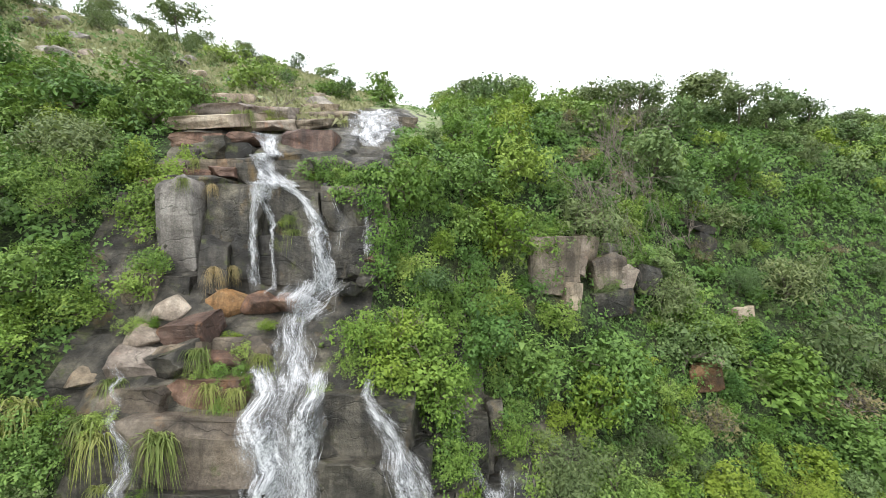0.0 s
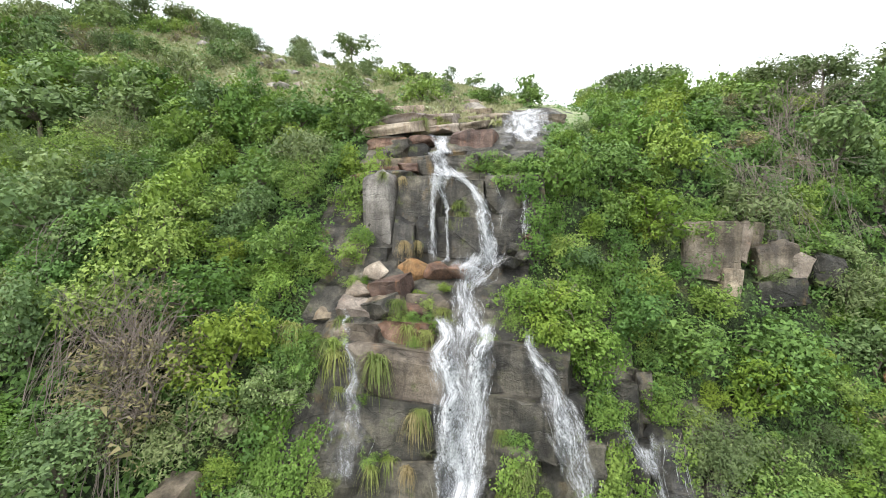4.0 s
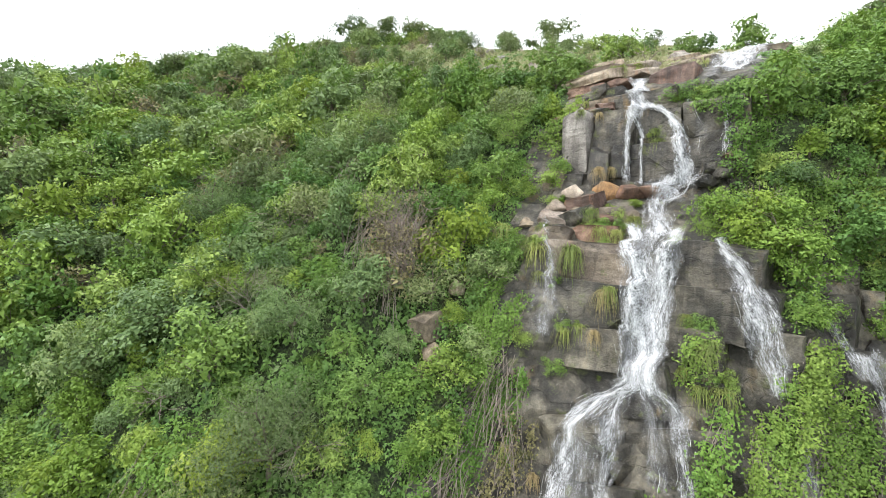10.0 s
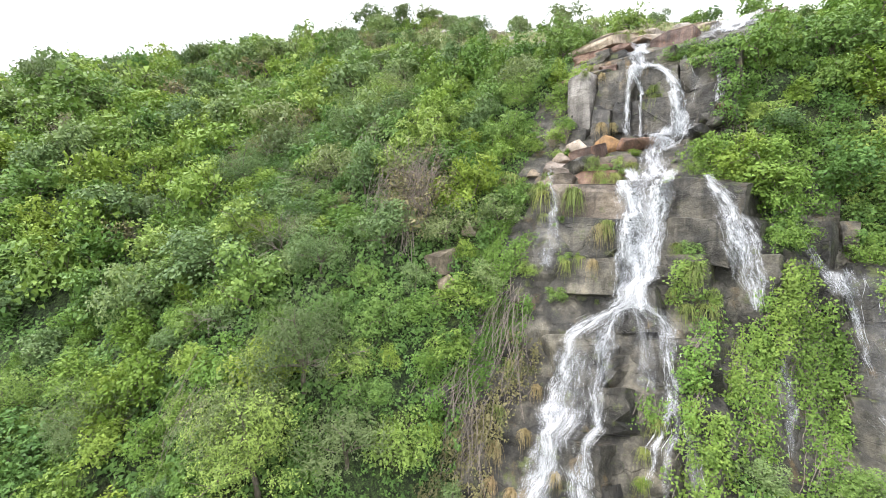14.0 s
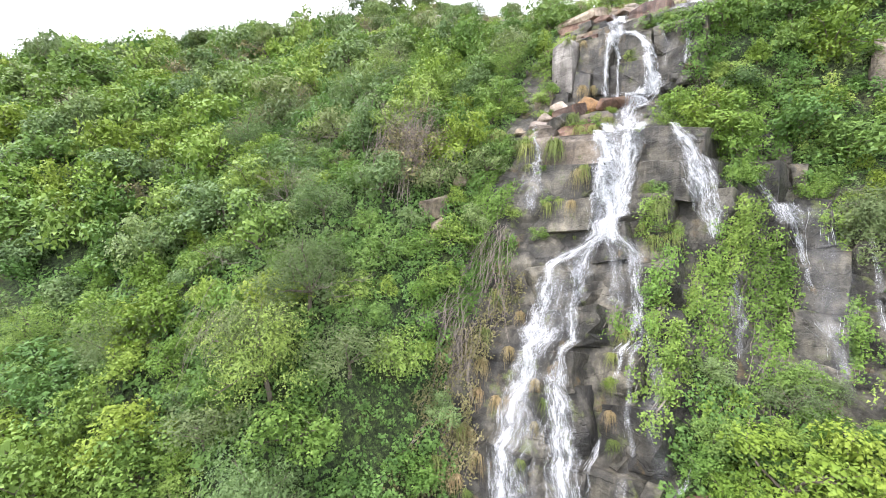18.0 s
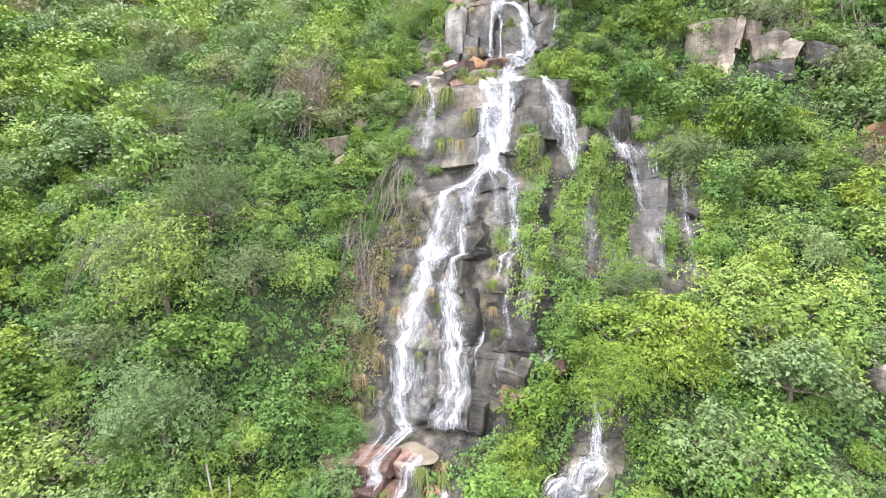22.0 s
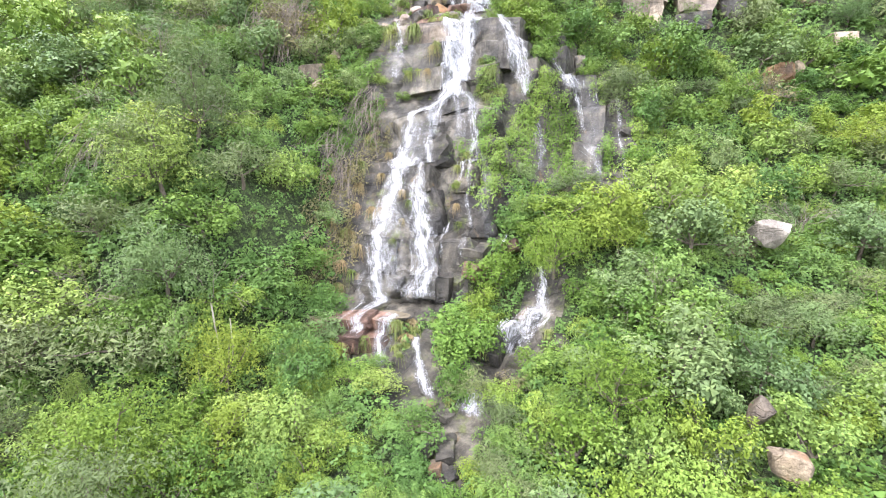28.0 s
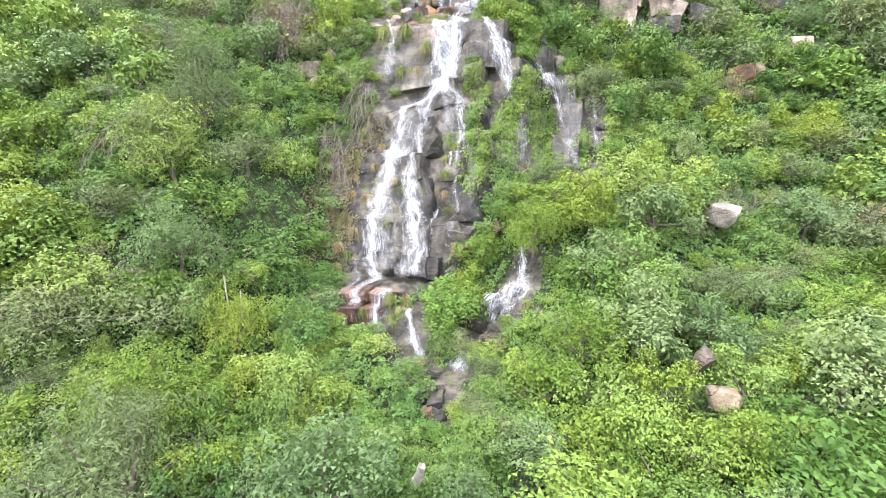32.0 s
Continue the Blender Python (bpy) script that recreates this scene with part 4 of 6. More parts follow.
def muddy_pool(x, y, z, wide, deep):
    """A still brown pool with an uneven shore."""
    k = Mat("muddy_water")
    p = k.n("BsdfPrincipled")
    k.link(k.ramp(k.noise(1.2, 4), (0.35, (0.17, 0.145, 0.1)), (0.65, (0.26, 0.225, 0.165))), p.inputs["Base Color"])
    p.inputs["Roughness"].default_value = 0.12
    k.link(k.bump(k.noise(7, 3), 0.3, 0.02), p.inputs["Normal"])
    mat = k.done(p.outputs[0])
    bm = bmesh.new()
    rim = []
    for i in range(40):
        a = 2 * math.pi * i / 40
        r = 1 + 0.22 * noise.noise(Vector((math.cos(a) * 1.5, math.sin(a) * 1.5, 3.0)))
        rim.append(bm.verts.new((math.cos(a) * r * wide, math.sin(a) * r * deep, 0)))
    bm.faces.new(rim)
    bmesh.ops.triangulate(bm, faces=bm.faces[:])
    ob = part("pool", bm, mat)
    ob.location = (x, y, z)
    tagged(ob, "shallow muddy brown pool at the foot of the falls", "pool", kind="structure")


muddy_pool(-4.5, 1.5, 12.2, 1.8, 0.8)


# ---- plants ----
def leaf_mesh(name, pos, nrm, length, aspect, rng, fold=0.25, droop=0.5, simple=False):
    """Many leaves in one mesh, each a folded lozenge, or one triangle where they stay far off."""
    n = len(pos)
    nrm = nrm / np.linalg.norm(nrm, axis=1, keepdims=True)
    d = rng.normal(size=(n, 3))
    d[:, 2] -= droop
    d -= nrm * (d * nrm).sum(1, keepdims=True)
    d /= np.linalg.norm(d, axis=1, keepdims=True) + 1e-9
    s = np.cross(nrm, d)
    ln = (length * rng.uniform(0.6, 1.35, n))[:, None]
    w = ln * aspect * 0.5
    base, tip = pos - d * ln * 0.5, pos + d * ln * 0.5 - nrm * ln * 0.12
    k = np.arange(n)[:, None]
    if simple:
        verts = np.stack([base + s * w, base - s * w, tip], 1).reshape(-1, 3)
        return raw_mesh(name, verts, k * 3 + [[0, 1, 2]])
    left, right = pos + s * w + nrm * w * fold, pos - s * w + nrm * w * fold
    verts = np.stack([base, right, tip, left], 1).reshape(-1, 3)
    return raw_mesh(name, verts, np.concatenate([k * 4 + [[0, 1, 2]], k * 4 + [[0, 2, 3]]], 0))


def sprays(rng, cen, nrm, leaf, each):
    """Leaves in flat drooping sprays round those places; each: leaves to a spray."""
    n = len(cen)
    nrm = nrm / np.linalg.norm(nrm, axis=1, keepdims=True)
    side = np.cross(nrm, rng.normal(size=(n, 3)))
    side /= np.linalg.norm(side, axis=1, keepdims=True) + 1e-9
    over = np.cross(nrm, side)
    a, b = rng.normal(size=(2, n, each, 1)) * leaf * 1.15
    pos = cen[:, None] + side[:, None] * a * 1.3 + over[:, None] * b
    pos = pos - nrm[:, None] * (a * a + b * b) / (leaf * 6) + rng.normal(size=(n, each, 3)) * leaf * 0.18
    out = nrm[:, None] + rng.normal(size=(n, each, 3)) * 0.3 + side[:, None] * np.sign(a) * 0.12
    return pos.reshape(-1, 3), out.reshape(-1, 3)


def crown_points(rng, radius, height, clumps, count, leaf):
    """Leaf places, outward directions and lengths on a crown of uneven clumps: sprays over the outside, large shaded leaves within, and shoots that stand out."""
    v = rng.normal(size=(clumps, 3)) * [rng.uniform(0.8, 1.25), 1, 1]
    v[:, 2] = np.abs(v[:, 2])
    v /= np.linalg.norm(v, axis=1, keepdims=True)
    r = rng.uniform(0.3, 0.9, clumps)[:, None]
    cen = v * r * [radius, radius, height * 0.78] + [0, 0, height * 0.12]
    size = rng.uniform(0.2, 0.44, clumps) * radius
    each = 8
    tufts = int(count * 0.86) // each
    pick = rng.choice(clumps, tufts, p=size ** 2 / (size ** 2).sum())
    u = rng.normal(size=(tufts, 3))
    u[:, 2] += 0.55
    u /= np.linalg.norm(u, axis=1, keepdims=True)
    at = cen[pick] + u * (size[pick] * rng.uniform(0.82, 1.14, tufts))[:, None] * [1, 1, 0.8]
    pos, nrm = sprays(rng, at, u * 0.75 + [0, 0, 0.6] + rng.normal(size=(tufts, 3)) * 0.22, leaf, each)
    long = np.full(len(pos), leaf)
    inner = int(count * 0.08)
    pick = rng.choice(clumps, inner, p=size ** 2 / (size ** 2).sum())
    u = rng.normal(size=(inner, 3))
    u /= np.linalg.norm(u, axis=1, keepdims=True)
    pos = np.concatenate([pos, cen[pick] + u * (size[pick] * rng.uniform(0.4, 0.68, inner))[:, None]])
    nrm = np.concatenate([nrm, u])
    long = np.concatenate([long, np.full(inner, leaf * 1.9)])
    each = 18
    shoots = int(count * 0.08) // each
    pick = rng.integers(0, clumps, shoots)
    d = rng.normal(size=(shoots, 3))
    d[:, 2] += 0.4
    d /= np.linalg.norm(d, axis=1, keepdims=True)
    t = rng.uniform(0, 1, (shoots, each, 1))
    reach = (size[pick] * rng.uniform(0.5, 1.1, shoots))[:, None, None]
    line = (cen[pick] + d * size[pick][:, None] * 0.85)[:, None, :] + d[:, None, :] * t * reach - [0, 0, 0.25] * t * t * reach
    line = line + rng.normal(size=line.shape) * 0.09 * (1.15 - t)
    up = rng.normal(size=line.shape) * 0.4 + d[:, None, :] * 0.3 + [0, 0, 0.8]
    pos = np.concatenate([pos, line.reshape(-1, 3)])
    return pos, np.concatenate([nrm, up.reshape(-1, 3)]), cen, np.concatenate([long, np.full(shoots * each, leaf)])


def tube(bm, a, b, ra, rb, sides=5):
    a, b = Vector(a), Vector(b)
    q = (b - a).to_track_quat("Z", "Y")
    rings = []
    for p, r in ((a, ra), (b, rb)):
        rings.append([bm.verts.new(p + q @ Vector((math.cos(2 * math.pi * i / sides) * r, math.sin(2 * math.pi * i / sides) * r, 0))) for i in range(sides)])
    for i in range(sides):
        bm.faces.new((rings[0][i], rings[0][(i + 1) % sides], rings[1][(i + 1) % sides], rings[1][i]))


def trunk_mesh(rnd, base_r, fork_z, ends, twigs=2):
    bm = bmesh.new()
    lean = Vector((rnd.uniform(-0.15, 0.15), rnd.uniform(-0.15, 0.15), fork_z))
    mid = lean * 0.5 + Vector((rnd.uniform(-0.08, 0.08), rnd.uniform(-0.08, 0.08), 0))
    tube(bm, (0, 0, -0.5), mid, base_r, base_r * 0.85, 7)
    tube(bm, mid, lean, base_r * 0.85, base_r * 0.7, 7)
    for e in ends:
        e = Vector(e)
        k = lean.lerp(e, 0.5) + Vector((rnd.uniform(-0.2, 0.2), rnd.uniform(-0.2, 0.2), rnd.uniform(-0.1, 0.25)))
        tube(bm, lean, k, base_r * 0.5, base_r * 0.32)
        tube(bm, k, e, base_r * 0.32, base_r * 0.1)
        for _ in range(twigs):
            f = e + Vector((rnd.uniform(-0.6, 0.6), rnd.uniform(-0.6, 0.6), rnd.uniform(-0.1, 0.6)))
            tube(bm, k.lerp(e, rnd.uniform(0.3, 0.9)), f, base_r * 0.16, base_r * 0.05, 3)
    return bm


def make_plant(kind, seed, radius, height, lift, clumps, count, leaf, aspect, mat, label, category, group, droop=0.5, bark=BARK, simple=False, twigs=2, limbs=7, stem=1.0):
    rng, rnd = np.random.default_rng(seed), random.Random(seed)
    root = new(kind)
    root.empty_display_size = 0.2
    tagged(root, label, category, group)
    pos, nrm, cen, long = crown_points(rng, radius, height, clumps, count, leaf)
    pos[:, 2] += lift
    ends = [tuple(c + np.array([0, 0, lift])) for c in cen[: min(limbs, clumps)]]
    part("trunk", trunk_mesh(rnd, (0.04 + 0.022 * height) * stem, max(lift + 0.12 * height, 0.3), ends, twigs), bark, root)
    part("crown", leaf_mesh("crown", pos, nrm, long, aspect, rng, droop=droop, simple=simple), mat, root)
    return root


def family(kind, seeds, *spec, **more):
    """The same plants at four finenesses of leaf, for near and far stands."""
    radius, height, lift, clumps, count, leaf, aspect, mat, label, category, group = spec
    near = [make_plant(kind, s, radius, height, lift, clumps, int(count * 0.9), leaf * 0.86, aspect * 1.2, mat, label, category, group, simple=True, **more) for s in seeds]
    far = [make_plant(kind, s + 50, radius, height, lift, clumps, int(count * 0.5), leaf * 1.22, aspect * 1.2, mat, label, category, group, simple=True, **more) for s in seeds[:2]]
    close = [make_plant(kind, s + 20, radius, height, lift, clumps, int(count * 1.25), leaf * 0.67, aspect * 1.2, mat, label, category, group, simple=True, **more) for s in seeds[:3]]
    finest = [make_plant(kind, s + 30, radius, height, lift, clumps, int(count * 1.7), leaf * 0.53, aspect * 1.2, mat, label, category, group, simple=True, **more) for s in seeds[:2]]
    return near, far, close, finest


KINDS = {
    "dark": family("broadleaf_tree", range(100, 104), 1.8, 2.6, 0.6, 20, 2500, 0.17, 0.62, LEAF_DARK, "dense dark green broadleaf tree on the slope", "tree", "broadleaf trees on the slope"),
    "mid": family("leafy_bush", range(200, 204), 1.6, 2.2, 0.2, 18, 2300, 0.15, 0.62, LEAF_MID, "rounded mid-green leafy bush on the slope", "bush", "bushes on the slope"),
    "lime": family("lime_bush", range(300, 303), 1.5, 2.2, 0.2, 17, 2300, 0.15, 0.58, LEAF_LIME, "bright yellow-green bush with fresh leaves", "bush", "yellow-green bushes"),
    "grey": family("feathery_tree", range(400, 403), 1.9, 2.2, 0.5, 20, 2700, 0.19, 0.3, LEAF_GREY, "feathery grey-green tree with fine leaves", "tree", "feathery trees", droop=0.9),
    "deep": family("glossy_shrub", range(700, 703), 1.7, 2.5, 0.3, 24, 2500, 0.16, 0.66, LEAF_DEEP, "glossy deep green shrub with an uneven crown", "shrub", "glossy shrubs"),
    "fresh": family("fresh_shrub", range(800, 803), 1.6, 2.3, 0.3, 20, 2300, 0.15, 0.6, LEAF_FRESH, "fresh light green shrub with layered sprays of leaves", "shrub", "fresh green shrubs"),
    "vine": family("vine_draped_bush", range(900, 903), 1.7, 2.4, 0.1, 26, 2500, 0.16, 0.72, LEAF_CREEPER, "bush draped with broad-leaved green vine", "bush", "vine-draped bushes", droop=1.0),
    "olive": family("dry_shrub", range(500, 502), 1.5, 1.9, 0.1, 13, 900, 0.16, 0.4, LEAF_OLIVE, "sparse brownish shrub with bare grey twigs showing", "shrub", "dry shrubs", bark=TWIG, twigs=14, limbs=13, stem=0.8),
    # skyline leaves take the pale grey green in place of distance haze
    "hill": family("umbrella_tree", range(600, 603), 2.2, 1.6, 2.0, 18, 5200, 0.14, 0.6, LEAF_GREY, "flat-topped greyish tree on the hill's skyline", "tree", "skyline trees"),
}
BIG = {"dark": ("broadleaf_tree", 150, LEAF_DARK, 0.13, 0.62), "mid": ("leafy_bush", 250, LEAF_MID, 0.12, 0.62), "lime": ("lime_bush", 350, LEAF_LIME, 0.12, 0.6), "grey": ("feathery_tree", 450, LEAF_GREY, 0.15, 0.34)}
WORDS = {"dark": "tall dark green broadleaf tree with a layered crown", "mid": "large mid-green bush spilling over its neighbours", "lime": "large yellow-green bush with a tumbling crown of fresh leaves", "grey": "tall feathery grey-green tree with drooping sprays"}
for key, (kind, seed, mat, leaf, aspect) in BIG.items():
    old = KINDS[key][0][0]
    made = [make_plant(kind, seed + i, 2.6, 4.0, 0.8, 44, 12000, leaf * 0.62, aspect * 1.15, mat, WORDS[key], old["category"], old["group"], simple=True, limbs=10) for i in range(2)]
    KINDS[key + "_big"] = (made, made, made, made)
TALL = {"dark_big": 5.5, "mid_big": 5.5, "lime_big": 5.5, "grey_big": 5.5, "dark": 3.7, "mid": 2.9, "lime": 2.9, "grey": 3.3, "deep": 3.3, "fresh": 3.0, "vine": 3.0, "olive": 2.4, "hill": 3.6}
placed = set()
STOOD = []
count = {}


def put_plant(key, i, x, y, size, turn, sink=0.15, tall=1.0, z=None, far=False):
    """Stand a plant on the slope, leaning a little out of it."""
    pool = KINDS[key][1 if far else 3 if -13 < x < 18 and y < -2.5 else 2 if -19 < x < 20 and y < 17 else 0]
    first = pool[i % len(pool)]
    count[key] = count.get(key, 0) + 1
    STOOD.append((x, y, size * (2.2 if key.endswith("_big") else 1.35)))
    n = slope_normal(x, y)
    at = Vector((x, y, ground_z(x, y) if z is None else z)) - n * sink
    up = (Vector((0, 0, 1)) * 0.8 + n * 0.2).normalized()
    m = Matrix.LocRotScale(at, up.to_track_quat("Z", "Y") @ Euler((0, 0, turn)).to_quaternion(), Vector((size * (0.85 + 0.35 * ((x * 7.3) % 1)), size * (0.85 + 0.35 * ((y * 5.1) % 1)), size * tall)))
    if first.name in placed:
        return copy_thing(first, m @ Matrix.Diagonal((*first.scale, 1)).inverted())
    placed.add(first.name)
    first.matrix_world = m
    return first


def stand(key, i, x, y, top, wide=1.0):
    """A tree whose crown reaches up to that height."""
    z = ground_z(x, y)
    size = max(top - z, 1.5) / TALL[key]
    if size > 1.3 and key in BIG:
        key += "_big"
        size = (top - z) / TALL[key]
        CROWNS.append((x, y, size * 1.2))
    put_plant(key, i, x, y, max(size, 0.5) * wide, i * 1.7, tall=1.0 / wide)
    CROWNS.append((x, y, size * 1.1))


CROWNS = []
# large plants with a place of their own
for i, (key, x, y, top, wide) in enumerate([
    ("fresh", -3.0, 15.4, 33.5, 0.95), ("lime", -2.0, 15.6, 33.5, 1.0), ("fresh", -0.9, 16.0, 33.1, 1.1), ("mid", -3.4, 14.8, 31.8, 0.9), ("fresh", -1.8, 14.6, 31.6, 1.0), ("fresh", 0.0, 15.4, 31.6, 0.9),
    ("grey", -15.0, 0.0, 27.3, 0.8), ("grey", -15.4, -2.4, 23.9, 0.8), ("mid", -14.0, -2.6, 23.6, 0.8), ("grey", -21.5, -6.8, 22.6, 0.8), ("dark", -27.0, -2.3, 27.8, 0.9),
    ("lime", -7.6, -4.5, 14.6, 0.8), ("lime", -6.8, -8.7, 14.2, 0.8), ("grey", -4.4, -11.0, 13.6, 0.7), ("lime", 3.0, 5.6, 18.6, 0.8), ("lime", 1.8, 6.6, 17.8, 0.8),
    ("lime", 5.9, 6.9, 18.8, 0.9), ("lime", 6.5, -0.4, 14.6, 0.85), ("mid", 7.4, -1.8, 12.6, 0.9), ("lime", 5.4, -2.0, 12.4, 0.9), ("dark", 8.9, 7.4, 19.2, 0.8), 
    ("grey", 5.0, 16.6, 28.2, 0.8), ("dark", -45.0, 11.8, 42.6, 1.0), ("dark", -22.4, 10.6, 35.8, 1.0), ("mid", -10.6, 2.0, 22.0, 0.75), ("mid", -13.7, -7.5, 16.0, 0.9),
    ("dark", 16.4, 12.0, 18.8, 0.9), ("dark", 10.9, 2.4, 14.4, 0.8), ("dark", 9.0, 0.9, 13.2, 0.7), ("mid", 11.9, 0.6, 12.8, 0.7), ("mid", 14.6, 3.1, 13.4, 0.8), ("lime", 0.2, 3.3, 14.8, 0.75), ("fresh", -0.5, 2.7, 13.6, 0.7), ("lime", 0.6, 2.4, 13.4, 0.7),
    ("mid", -14.6, 16.8, 39.6, 0.9), ("grey", -15.4, 18.6, 41.6, 0.9), ("lime", -12.9, 18.4, 40.0, 0.7), ("dark", -16.6, 15.4, 38.0, 0.9), ("mid", -14.2, 14.4, 36.4, 0.9), ("lime", -13.9, 13.6, 34.2, 0.8), ("grey", -17.4, 19.6, 42.2, 0.9),
    ("olive", -16.2, 9.2, 33.2, 1.0), ("olive", -15.4, 7.6, 31.4, 1.0), ("olive", -17.4, 8.0, 32.2, 1.0), ("olive", -9.3, 24.6, 42.2, 0.9), ("olive", 12.0, 29.0, 39.4, 1.0), ("olive", 8.6, 25.6, 36.6, 1.0),
    ("mid", 4.0, -4.6, 10.6, 1.0), ("lime", 8.8, -4.4, 10.8, 1.1), ("mid", 0.4, -6.6, 9.8, 1.0), ("lime", -3.8, -8.8, 11.0, 1.0), ("mid", -3.2, -5.2, 12.2, 0.9), ("mid", -6.0, -2.6, 12.8, 0.8),
]):
    stand(key, i, x, y, top, wide)
# tall crowns that stand out of the rest
rnd = random.Random(23)
for i in range(52):
    x, y = rnd.uniform(-34, 24), rnd.uniform(-11, 30)
    z = ground_z(x, y)
    if bare(x, z) > -2.6 and y < 24 or behind_veil(x, z) or -5 < x < 6 and y < 20 or 3 < x < 14 and 19 < y < 27 or 8.5 < x < 19 and -2 < y < 14 or x > 12 and y < 0 or x < 0 and y > 24 or any(math.hypot(x - a, y - b) < 2.8 for a, b, _ in CROWNS):
        continue
    key = rnd.choice(("dark_big", "dark_big", "mid_big", "grey_big", "lime_big"))
    size = rnd.uniform(0.62, 0.95)
    put_plant(key, i, x, y, size, i * 1.9, tall=rnd.uniform(0.85, 1.15))
    CROWNS.append((x, y, size * 1.9))
# small bushes rooted on the ledges of the rock
for i, (key, x, z, size) in enumerate([("mid", -11.3, 33.8, 0.55), ("mid", -11.5, 33.1, 0.45), ("lime", -7.6, 31.3, 0.3), ("mid", -7.0, 31.0, 0.4), ("lime", -6.6, 31.6, 0.28), ("mid", -7.2, 30.4, 0.42), ("lime", -6.6, 30.2, 0.38), ("mid", -7.9, 30.4, 0.36), ("lime", -10.3, 32.0, 0.25), ("mid", -10.9, 31.9, 0.35), ("lime", -8.6, 27.9, 0.3), ("mid", -7.9, 26.0, 0.38), ("lime", -7.2, 26.1, 0.3), ("mid", -2.9, 26.4, 0.45), ("lime", -2.3, 26.6, 0.35), ("mid", -2.7, 24.6, 0.42), ("mid", -1.9, 24.4, 0.42), ("mid", -8.0, 24.3, 0.36), ("lime", -2.9, 18.4, 0.28), ("mid", -3.3, 20.8, 0.24), ("lime", -4.6, 18.0, 0.22), ("mid", -6.9, 29.8, 0.34), ("mid", -5.4, 37.4, 0.34), ("mid", -4.6, 37.3, 0.4), ("lime", -5.9, 37.5, 0.28), ("mid", -3.7, 37.2, 0.45), ("lime", -6.6, 35.5, 0.2), ("mid", -4.3, 29.9, 0.3), ("lime", -6.0, 24.2, 0.2), ("mid", -10.0, 29.6, 0.4), ("lime", -11.4, 29.8, 0.45), ("mid", -9.4, 25.4, 0.4)]):
    put_plant(key, i, x, cliff_y(x, z), size, i * 1.3, sink=0.0, z=z - 0.1)
# trees along the skyline
for i, (x, y, size) in enumerate([(-32.9, 54.9, 1.35), (-40.3, 53.9, 1.05), (-23.6, 53.1, 0.5), (-45.6, 46.7, 0.95), (-50.8, 41.7, 1.2), (-52.0, 38.0, 1.1), (-61.8, 38.3, 1.6), (-70.0, 38.6, 1.1), (-36.7, 55.0, 0.65), (-48.2, 44.3, 0.8), (-57.0, 38.0, 1.0), (22.8, 39.4, 1.4), (27.9, 41.0, 1.25), (36.7, 43.8, 1.05), (16.8, 37.4, 1.15), (50.3, 49.1, 0.9), (12.4, 35.9, 0.95), (3.3, 49.8, 1.15), (32.2, 42.3, 0.9), (43.1, 46.2, 0.8), (7.0, 44.0, 0.9), (-16.5, 40.5, 0.5), (-19.0, 43.0, 0.5)]):
    put_plant("hill", i, x, y, size, i * 2.1, far=True)


CLEAR = [(11.4, 28.6, 1.1), (24.6, 35.6, 2.2), (26.2, 34.8, 1.8), (6.0, 22.0, 0.8), (8.2, 22.4, 0.8), (10.0, 22.8, 0.8), (11.6, 7.6, 1.4), (17.2, 11.4, 1.3), (14.6, 22.4, 1.2), (12.2, 9.4, 1.2), (17.5, 13.0, 1.0), (6.6, 23.0, 1.3), (10.5, 24.2, 1.3), (15.2, 23.6, 1.0), (12.8, 31.0, 1.2), (26, 37.6, 2.0), (-12.5, 6.4, 1.0), (11.0, -1.0, 0.8)]


